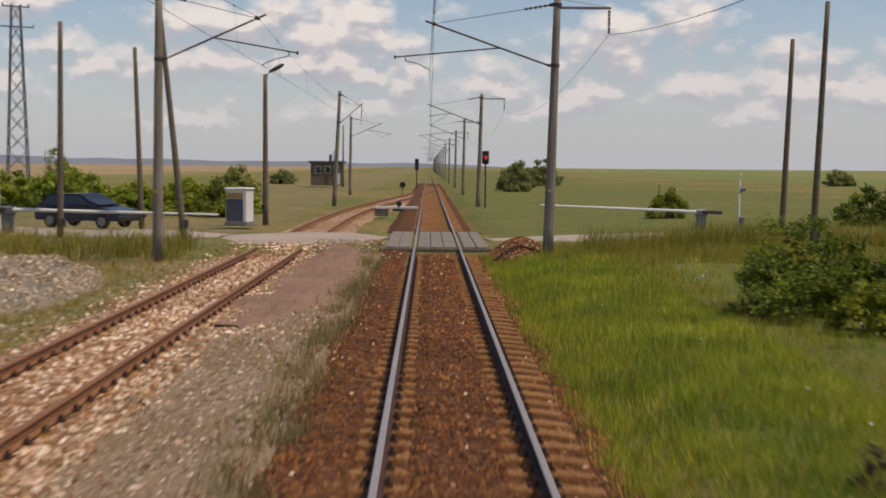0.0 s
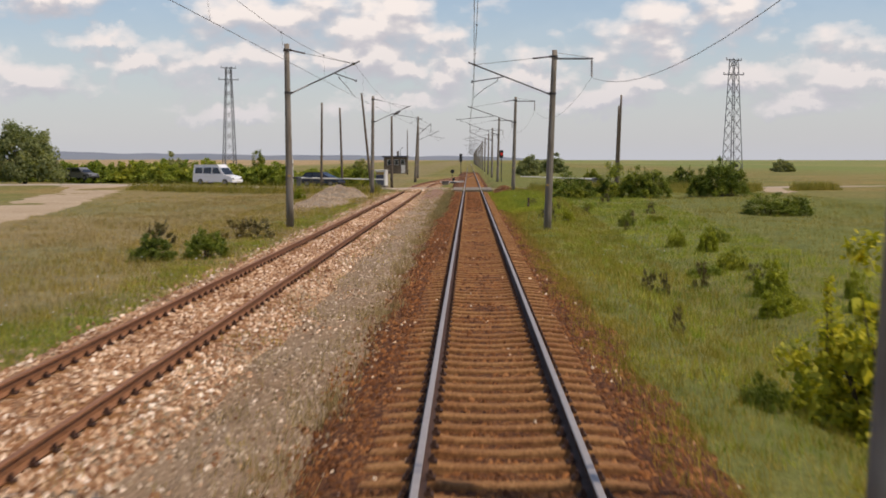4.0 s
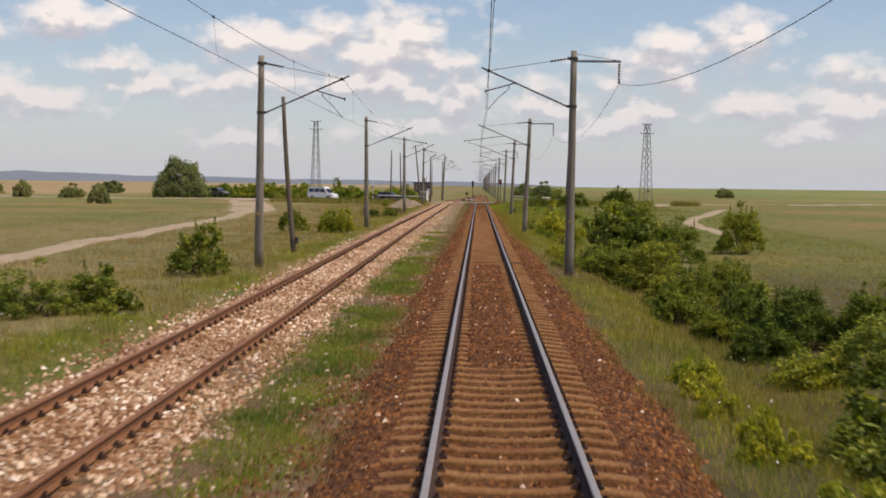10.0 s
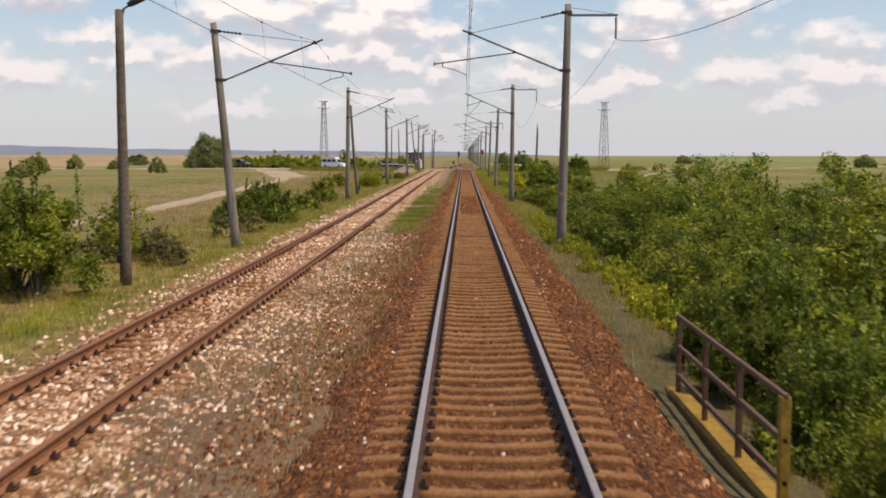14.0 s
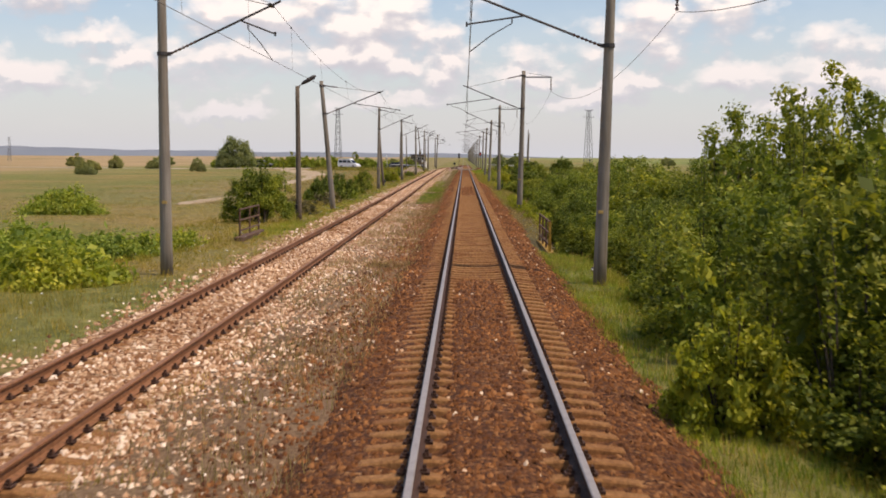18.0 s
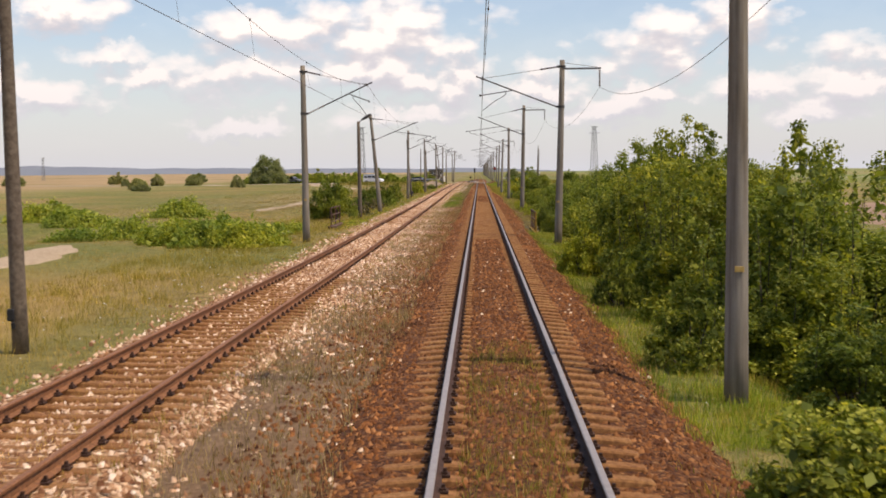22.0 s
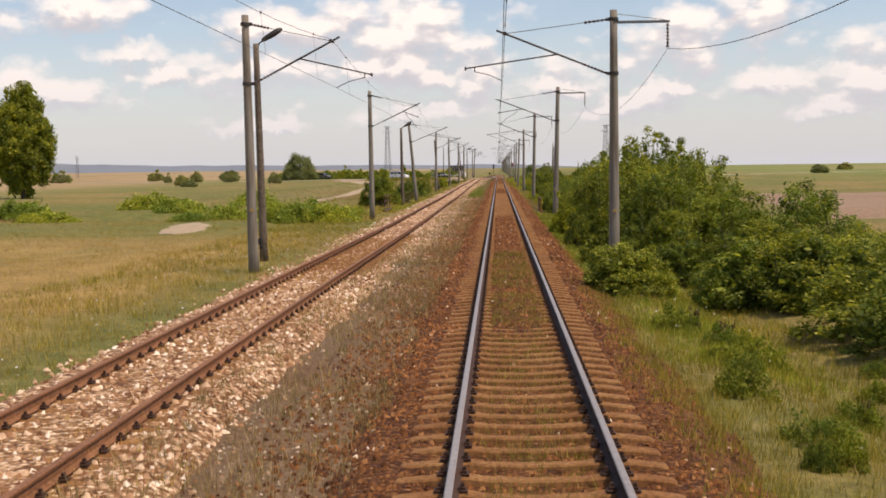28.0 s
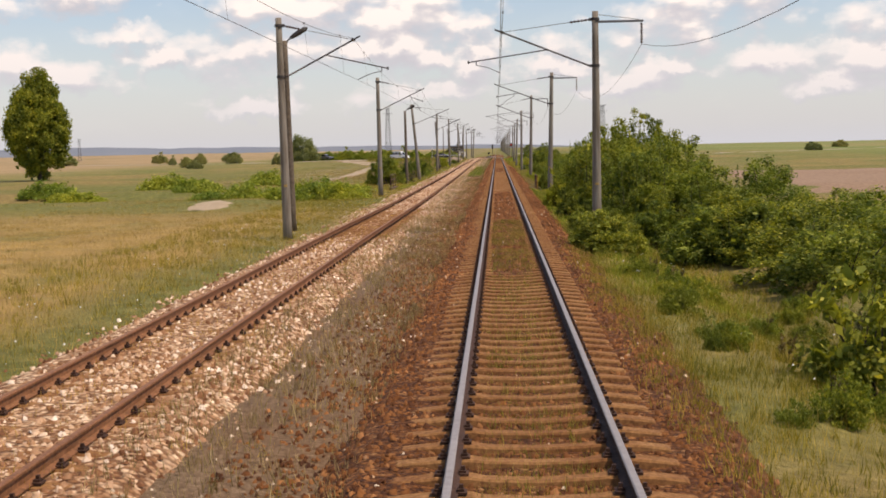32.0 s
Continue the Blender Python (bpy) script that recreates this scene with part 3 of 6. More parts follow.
# ---- the lie of the land ----
TRACK_STEP = 0.58
SIDING_X = -5.28


def siding_x(y):
    return SIDING_X + (-SIDING_X) * sstep(y, 82, 178)


def siding_z(y):
    return -0.05 - 0.16 * sstep(y, -40, -110) * (1 - sstep(y, -165, -215))


def land(x, y):
    """Height of the ground without the ballast; the rail tops lie at 0."""
    x, y = np.asarray(x, float), np.asarray(y, float)
    near_cross = sstep(y, -30, 55)
    east = -0.55 - 0.45 * sstep(x, 3.2, 5.5) * (1 - near_cross)
    east = east + (0.38 * near_cross) * sstep(x, 1.5, 3)
    west = -0.50 - 0.12 * sstep(-x, 9, 14) + 0.16 * near_cross
    z = np.where(x > -2, east, west)
    ditch = np.exp(-((x - 5.6) / 1.6) ** 2) * 0.30 * (1 - near_cross)
    stream = np.exp(-((y + 148) / 5.0) ** 2) * (sstep(x, 3.4, 5.0) + sstep(-x, 9.4, 11.5)) * 0.7
    culvert = 0.25 * np.exp(-((y + 147.5) / 4.5) ** 2) * sstep(x, 2.1, 2.5) * (1 - sstep(x, 3.4, 5.0))
    z = z - ditch - stream - culvert
    z = z + 0.05 * wavy(x, y, 2.3) + 0.10 * wavy(x, y, 9.0, 1.0) * sstep(np.abs(x + 2.5), 7, 16)
    far = sstep(np.hypot(x, np.maximum(np.abs(y) - 250, 0)), 60, 240)
    z = z * (1 - far) + far * (-0.45 + 0.5 * wavy(x, y, 160.0, 2.0))
    z = z + 4.5 * sstep(x, 220, 900) * sstep(-y, -900, 300) + 2.0 * sstep(-x, 300, 1200)
    # the level crossing's causeway
    road = np.exp(-(np.maximum(np.abs(y - road_y(x)) - 4.0, 0) / 2.2) ** 2) * (1 - sstep(np.abs(x), 40, 70))
    return z * (1 - road) + road * (-0.06)


def road_y(x):
    return 68.0 - 0.42 * np.minimum(np.asarray(x, float), 0) * sstep(-np.asarray(x, float), 4, 40) + 6.5 * sstep(x, 4, 13) + 0.25 * np.maximum(np.asarray(x, float) - 30, 0)


def graded(parts):
    out = []
    for a, b, s in parts:
        out += list(np.arange(a, b, s))
    return np.array(out + [parts[-1][1]])


def sheet(name, xs, ys, height, mat, parent=None):
    gx, gy = np.meshgrid(xs, ys)
    gz = height(gx, gy)
    nx, ny = len(xs), len(ys)
    i = (np.arange(ny - 1)[:, None] * nx + np.arange(nx - 1)[None, :]).ravel()
    me = raw_mesh(name, np.stack([gx.ravel(), gy.ravel(), gz.ravel()], -1), np.stack([i, i + 1, i + nx + 1, i + nx], -1), mat, True)
    ob = new(name, me)
    ob.parent = parent
    return ob


gx = np.concatenate([-np.geomspace(30, 4000, 34)[::-1], np.arange(-29, 29.5, 0.6), np.geomspace(30, 4000, 34)])
gy = np.concatenate([-np.geomspace(285, 2500, 14)[::-1], np.arange(-284, 150, 1.0), np.geomspace(151, 4800, 50)])
tagged(sheet("ground", gx, gy, land, M_MEADOW), "uneven meadow of green and dry grass beside the railway", "ground", kind="structure")


def centre_covered(y):
    """1 where the ballast hides the middles of the sleepers."""
    c = 0
    for a, b in ((-104, -75), (-217, -163), (22, 64)):
        c = np.maximum(c, sstep(y, a, a + 4) * (1 - sstep(y, b - 4, b)))
    return c


def main_bed(x, y):
    ax = np.abs(x)
    messy = sstep(y, -32, -22) * (1 - sstep(y, 24, 28)) * np.clip(0.5 + 0.9 * wavy(x, y, 1.1, 2.0), 0, 1)
    crib = -0.245 + 0.05 * messy * (1 - sstep(ax, 0.45, 0.66)) + 0.095 * centre_covered(y) * (1 - sstep(ax, 0.35, 0.62)) + 0.02 * wavy(x, y, 0.25)
    left = sstep(-x, 0.9, 1.10) * (0.05 * (0.5 + 0.5 * wavy(0 * x, y, 5.0)) + 0.075 * sstep(y, -16, 2))
    toe = np.where(x > 0, 2.55 - 0.75 * sstep(y, 24, 34), 2.35) + 0.25 * wavy(x * 0, y, 3.0) + 0.16 * wavy(x, y, 0.55)
    return crib + left - 0.42 * sstep(ax, 1.5, toe + 0.25) - 0.28 * np.exp(-((y + 147.5) / 4.5) ** 2) * sstep(x, 2.0, 2.45)


def siding_bed(x, y):
    u = x - siding_x(y)
    return siding_z(y) - 0.244 + 0.058 * (1 - sstep(y, -206, -200) * (1 - sstep(y, -184, -178)) - sstep(y, -148, -142) * (1 - sstep(y, -116, -108))) + 0.02 * wavy(x, y, 0.3) - 0.40 * sstep(np.abs(u), 1.35, 2.25 + 0.25 * wavy(0 * u, y, 4.0))


ys = np.arange(-275, 230, 0.3)
main_bed_ob = tagged(sheet("ballast_bed", np.arange(-2.9, 3.01, 0.14), ys, main_bed, M_BED_RUST), "rust-red stained ballast bed under the main line", "ballast", kind="structure")
us = np.arange(-2.7, 2.71, 0.15)
gu, gyy = np.meshgrid(us, np.arange(-275, 150, 0.3))
gxx = gu + siding_x(gyy)
idx = (np.arange(gu.shape[0] - 1)[:, None] * gu.shape[1] + np.arange(gu.shape[1] - 1)[None, :]).ravel()
siding_bed_ob = new("ballast_bed", raw_mesh("ballast_bed", np.stack([gxx.ravel(), gyy.ravel(), siding_bed(gxx, gyy).ravel()], -1), np.stack([idx, idx + 1, idx + gu.shape[1] + 1, idx + gu.shape[1]], -1), M_BED_PALE, True))
tagged(siding_bed_ob, "pale sunlit limestone ballast bed under the siding", "ballast", kind="structure")

# ---- loose stones ----
# the buried underside of a stone is left open
CHIP = np.array([(1, 0, -0.5), (0.1, 1, -0.5), (-1, 0.1, -0.5), (0, -1, -0.5), (0.45, 0.3, 0.8), (-0.4, -0.2, 0.9)], float)
CHIP_F = np.array([(0, 1, 4), (1, 2, 4), (2, 5, 4), (2, 3, 5), (3, 0, 5), (0, 4, 5)])


def stones(name, x, y, z, size, mat, parent, label):
    n = len(x)
    v = CHIP[None] * (0.65 + 0.7 * rng.random((n, 6, 1))) + 0.20 * rng.standard_normal((n, 6, 3))
    v = v * size[:, None, None] * np.array([1.0, 0.85, 0.7])
    a = rng.random(n) * 6.28
    c, s = np.cos(a)[:, None], np.sin(a)[:, None]
    vx, vy = v[..., 0] * c - v[..., 1] * s, v[..., 0] * s + v[..., 1] * c
    v = np.stack([vx + x[:, None], vy + y[:, None], v[..., 2] + z[:, None]], -1)
    f = CHIP_F[None] + 6 * np.arange(n)[:, None, None]
    ob = new(name, raw_mesh(name, v.reshape(-1, 3), f.reshape(-1, 3), mat))
    ob.parent = parent
    return tagged(ob, label, "" if parent else "stones", kind="stuff")


def on_sleeper(x, y, half=1.3):
    ph = np.abs((y / TRACK_STEP + 0.5) % 1 - 0.5) * TRACK_STEP
    return (ph < 0.15) & (np.abs(x) < half)


n = 190000
sx, sy = rng.uniform(-3.1, 2.9, n), rng.uniform(-252, 66, n)
sz = np.maximum(main_bed(np.clip(sx, -2.9, 3), sy), land(sx, sy) + np.where(sx < -1.9, 0.105, -9))
thin = rng.random(n) < 1 - sstep(-sx, np.where(sy < -70, 2.1, 1.7), np.where(sy < -70, 3.2, 2.5)) * np.where(sy < -108, 0.65, 1.0)
sx, sy, sz = sx[thin], sy[thin], sz[thin]
n = len(sx)
keep = ~(on_sleeper(sx, sy) & ~((centre_covered(sy) > 0.5) & (np.abs(sx) < 0.5)) & (rng.random(n) > np.where((sy > -30) & (sy < 40), 0.18, 0.07)))
keep &= (np.abs(np.abs(sx) - 0.7535) > 0.10) & (sz > land(sx, sy) - 0.03)
keep &= ~((sx > 1.9) & ((sy > -55) | (sy < -207)) & (rng.random(n) < 0.65))
sx, sy, sz = sx[keep], sy[keep], sz[keep]
stones("ballast_stones", sx, sy, sz + 0.008, rng.uniform(0.018, 0.046, len(sx)), M_STONE_RUST, main_bed_ob, "loose rust-red ballast stones")
n = 200000
su, sy = rng.normal(0.62, 1.15, n), rng.uniform(-252, 64, n)
sy, su = sy[(su > -2.2) & (su < 3.2)], su[(su > -2.2) & (su < 3.2)]
n = len(su)
sx = su + siding_x(sy)
sz = np.maximum(siding_bed(sx, sy), land(sx, sy) + 0.09)
keep = ~(on_sleeper(su, sy, 1.25) & (rng.random(n) > np.where(sy > -108, 0.32, 0.20) * np.where(np.abs(su) < 0.65, 1.0, 0.6))) & (np.abs(np.abs(su) - 0.7535) > 0.10)
keep &= ~((su > 1.75) & (sy > -114) & (sy < -62) & (rng.random(n) < 0.8))
keep &= rng.random(n) < 0.8 - 0.75 * sstep(sy, -70, -30) * sstep(su, 1.0, 2.0) + 0.5 * wavy(sx, sy, 3.0, 2.0) - 0.55 * sstep(-sy, 185, 205) * sstep(su, 1.3, 2.2) - 0.25 * sstep(-sy, 185, 205)
sx, sy, sz = sx[keep], sy[keep], sz[keep]
stones("ballast_stones", sx, sy, sz + 0.012, rng.uniform(0.020, 0.058, len(sx)), M_STONE_PALE, siding_bed_ob, "loose pale limestone ballast stones")
# grey gravel lying between the two lines
n = 90000
sx, sy = rng.uniform(-4.2, -1.65, n), rng.uniform(-252, 66, n)
keep = rng.random(n) < (1 - 0.9 * sstep(sx, -2.35, -1.7)) * np.clip(0.06 + 0.3 * wavy(sx, sy, 7.0, 5.0) + 0.95 * sstep(sy, -80, -25), 0.03, 1)
sx, sy = sx[keep], sy[keep]
between = tagged(sheet("gravel", np.arange(-5.2, -1.29, 0.3), np.arange(-275, 64.1, 0.6), lambda x, y: land(np.minimum(x, -2.1), y) + 0.10 + 0.03 * wavy(x, y, 0.7) - 0.25 * sstep(y, 61, 64) - 0.12 * sstep(np.abs(x + 3.2), 1.3, 2.0), M_BETWEEN), "strip of grey gravel and weeds between the two lines", "gravel", kind="structure")
stones("loose_gravel", sx, sy, np.maximum(np.maximum(land(sx, sy) + 0.10, siding_bed(sx, sy)), main_bed(sx, sy)) + 0.008, rng.uniform(0.016, 0.036, len(sx)), M_STONE_GREY, between, "loose grey gravel")

n = 15000
sx, sy = rng.uniform(-9.3, -6.5, n), rng.uniform(-62, 60, n)
keep = rng.random(n) < np.clip(0.25 + 0.5 * wavy(sx, sy, 3.5, 3.0) - 0.4 * sstep(-sx, 7.8, 9.3) + 0.35 * sstep(sy, -20, 20), 0, 1)
sx, sy = sx[keep], sy[keep]
stones("loose_gravel", sx, sy, np.maximum(land(sx, sy), siding_bed(sx, sy)) + 0.012, rng.uniform(0.02, 0.05, len(sx)), M_STONE_GREY, siding_bed_ob, "grey gravel spilt beside the siding")

# ---- rails and sleepers ----
RAIL = [(-0.075, -0.16), (0.075, -0.16), (0.075, -0.148), (0.012, -0.128), (0.010, -0.045), (0.034, -0.035), (0.036, -0.012), (0.026, 0.0), (-0.026, 0.0), (-0.036, -0.012), (-0.034, -0.035), (-0.010, -0.045), (-0.012, -0.128), (-0.075, -0.148)]


def rail_mesh(at, y0, y1, step, side, top):
    s = Shape()
    s.run([(x + side, z) for x, z in RAIL], np.arange(y0, y1 + 0.01, step), at, 0)
    k = len(RAIL)
    for i in range(len(s.m) - 2):
        if i % k in (6, 7, 8):
            s.m[i] = 1
    return s.mesh("rail", top[0], top[1])


main_line = thing("main_line", "single main railway line with polished rails on concrete sleepers", "railway track")
siding = thing("siding", "rusty siding track curving into the main line", "railway track")
for side in (-0.7535, 0.7535):
    part("rail", rail_mesh(lambda y: (0, 0), -280, 900, 20, side, (M_RAIL_RUST, M_RAIL_TOP)), None, main_line, "worn rail with a polished head")
    part("rail", rail_mesh(lambda y: (float(siding_x(y)), float(siding_z(y))), -280, 170, 2.5, side, (M_RAIL_BROWN, M_RAIL_BROWN)), None, siding, "brown rusted rail")


def sleeper_mesh(seed):
    """A concrete sleeper: broad ends, rail seats, a sunken middle."""
    r = random.Random(seed)
    xs = [-1.30, -1.27, -1.0, -0.90, -0.60, -0.45, 0.0, 0.45, 0.60, 0.90, 1.0, 1.27, 1.30]
    top = [-0.225, -0.205, -0.178, -0.166, -0.164, -0.185, -0.200, -0.185, -0.164, -0.166, -0.178, -0.205, -0.225]
    half = [0.085, 0.092, 0.100, 0.108, 0.104, 0.086, 0.080, 0.086, 0.104, 0.108, 0.100, 0.092, 0.085]
    vs, fs = [], []
    for x, t, h in zip(xs, top, half):
        j = r.uniform(-0.004, 0.004)
        vs += [(x, -h - 0.025, -0.36), (x, -h, t - 0.018 + j), (x, -h + 0.02, t + j), (x, h - 0.02, t + j), (x, h, t - 0.018 + j), (x, h + 0.025, -0.36)]
    for i in range(len(xs) - 1):
        fs += [(i * 6 + k, i * 6 + 6 + k, i * 6 + 7 + k, i * 6 + 1 + k) for k in range(5)]
    fs += [tuple(range(6)), tuple(range(len(vs) - 1, len(vs) - 7, -1))]
    return vs, fs


SLEEPERS = []
for k in range(5):
    s = Shape()
    s.add(*sleeper_mesh(k))
    SLEEPERS.append(s.mesh("sleeper", M_SLEEPER))


def clip_shape(s, x, y, z):
    """The fastening beside a rail foot: plate, clip, bolt and nut."""
    for side in (-1, 1):
        s.box((x + side * 0.105, y, z - 0.150), (0.085, 0.13, 0.022), 0)
        s.box((x + side * 0.095, y, z - 0.128), (0.060, 0.075, 0.024), 0)
        s.box((x + side * 0.100, y, z - 0.100), (0.034, 0.034, 0.036), 0)


def lay_sleepers(owner, at, y0, y1, near0, near1, turn=0.0):
    rest, clips = Shape(), Shape()
    i0, i1 = int(y0 / TRACK_STEP), int(y1 / TRACK_STEP)
    for i in range(i0, i1):
        y = i * TRACK_STEP
        if 62.5 < y < 73.5:
            continue
        dx, dz = at(y)
        yaw = random.uniform(-0.6, 0.6)
        m = pose(dx, y + random.uniform(-0.02, 0.02), dz + random.uniform(-0.008, 0.004), random.uniform(-1, 1), 0, yaw)
        k = random.randrange(5)
        if near0 <= y < near1:
            ob = new("sleeper", SLEEPERS[k])
            ob.parent = owner
            ob.matrix_basis = m
        else:
            vs, fs = sleeper_mesh(k)
            rest.add([m @ Vector(p) for p in vs], fs)
        if -262 < y < 60:
            for side in (-0.7535, 0.7535):
                clip_shape(clips, dx + side, y, dz)
    part("sleepers", rest, M_SLEEPER, owner, "more concrete sleepers of the same line")["kind"] = "stuff"
    part("fastening_hardware", clips, M_RAIL_RUST, owner, "dark rusted rail clips and bolts")["kind"] = "stuff"


# ---- level crossing and roads ----


def strip(name, line, width, mat, label, category, lift=0.03, ragged=0.15, step=1.0):
    """A road or path laid on the ground along a line of (x, y)."""
    pts, acc = [Vector((*p, 0)) for p in line], []
    for a, b in zip(pts, pts[1:]):
        k = max(1, int((b - a).length / step))
        acc += [a.lerp(b, i / k) for i in range(k)]
    acc.append(pts[-1])
    for _ in range(6):
        acc = [acc[0]] + [(a + 2 * b + c) / 4 for a, b, c in zip(acc, acc[1:], acc[2:])] + [acc[-1]]
    cross = np.linspace(-0.5, 0.5, 7)
    vs = []
    for i, p in enumerate(acc):
        d = (acc[min(i + 1, len(acc) - 1)] - acc[max(i - 1, 0)]).normalized()
        w = width * (1 + ragged * float(wavy(p.x, p.y, 1.7, 3.0)) + 0.6 * ragged * float(wavy(p.x, p.y, 0.5, 1.0)))
        w *= min(1.0, 0.25 + i * 0.2, 0.25 + (len(acc) - 1 - i) * 0.2)
        for c in cross:
            x, y = p.x - d.y * c * w, p.y + d.x * c * w
            vs.append((x, y, float(land(x, y)) + lift - 0.09 * (abs(c) == 0.5)))
    fs = [(i * 7 + k, i * 7 + k + 1, i * 7 + k + 8, i * 7 + k + 7) for i in range(len(acc) - 1) for k in range(6)]
    ob = new(name, raw_mesh(name, vs, fs, mat, True))
    return tagged(ob, label, category, kind="structure")


strip("road", [(-8.0, 69.2), (-14, 71.5), (-24, 76.5), (-38, 84), (-70, 100), (-130, 128)], 6.4, M_ROAD, "bleached narrow country road leading to the level crossing", "road", 0.05, 0.05)
strip("road", [(1.9, 68.0), (7, 70), (13, 74.4), (20, 75), (28, 73.5), (60, 95), (160, 230)], 5.2, M_ROAD, "bleached narrow country road east of the crossing", "road", 0.03, 0.06)
strip("road", [(-7.9, 69.0), (-1.9, 68.0)], 9.6, M_ROAD, "pale concrete road between the two tracks", "road", 0.045, 0.02, 0.5)
strip("dirt_path", [(-42, 90), (-37, 72), (-32, 48), (-27.5, 25), (-25.5, 12)], 6.6, M_TRACKDIRT, "broad pale dirt track leaving the country road", "path", 0.036, 0.22)
strip("dirt_path", [(-27, 20), (-25.5, 8), (-23.5, -8), (-22.2, -37), (-21.0, -60), (-19.7, -74), (-19.0, -100), (-19.5, -112)], 2.1, M_TRACKDIRT, "pale winding dirt track through the meadow", "path", 0.04, 0.25)
strip("dirt_path", [(-19.6, -160), (-18.3, -167), (-17.6, -174)], 2.8, M_TRACKDIRT, "short bare stretch of pale dirt track", "path", 0.04, 0.25)
strip("dirt_path", [(29, 73), (27.3, 66), (25.8, 56)], 3.0, M_TRACKDIRT, "pale dirt track branching from the road", "path", 0.04, 0.3)
strip("dirt_path", [(33, 45), (26.5, 22), (21.8, 6), (20.2, -2), (19.6, -12), (19.2, -27)], 1.7, M_TRACKDIRT, "narrow worn footpath in the grass", "path", 0.04, 0.3)
strip("dirt_path", [(-3.9, 44), (-3.0, 52), (-3.2, 63.2)], 2.6, speckled("reddish bare earth", [(0.3, (0.22, 0.12, 0.075)), (0.6, (0.33, 0.20, 0.13)), (0.8, (0.42, 0.28, 0.20))], fine=8.0, big=0.6), "trodden reddish earth between the tracks by the crossing", "path", 0.15, 0.3)
field = sheet("ploughed_field", np.concatenate([np.arange(23, 60, 2.0), np.geomspace(60, 420, 12)]), np.arange(-158, -84, 3.0), lambda x, y: land(x, y) + 0.10 - 0.3 * sstep(np.abs(y + 121), 32, 36) - 0.3 * sstep(-x, -26, -23) + 0.04 * wavy(x, y, 1.0), M_PLOUGH)
tagged(field, "brown ploughed field behind the thicket", "field", kind="structure")

deck = thing("crossing_deck", "grey concrete crossing panels laid between and beside the rails", "level crossing", pose(0, 67.9, 0), kind="structure")
PANEL = Shape().box((0, 0, 0), (0.42, 9.4, 0.16), 0, 0.02).mesh("panel", M_CONCRETE)
for x in [-1.55, -1.11] + [-0.44, 0.0, 0.44] + [1.11, 1.55]:
    ob = new("panel", PANEL)
    ob.parent = deck
    ob.matrix_basis = pose(x, random.uniform(-0.06, 0.06), -0.085 + random.uniform(-0.008, 0.008))
for e in (-4.95, 4.95):
    part("edge_beam", Shape().box((0, e, -0.13), (3.9, 0.14, 0.16), 0, 0.02), M_TIMBER, deck, "dark timber edge beam")

# ---- overhead line ----


def insulator(s, a, b, r, ribs, mat=0):
    """A ribbed insulator between two points."""
    a, b = Vector(a), Vector(b)
    pts, rs = [], []
    for i in range(ribs):
        for f, q in ((0.05, 0.4), (0.45, 1.0), (0.6, 1.0), (0.95, 0.4)):
            pts.append(a.lerp(b, (i + f) / ribs))
            rs.append(r * q)
    return s.tube(pts, rs, 8, mat)


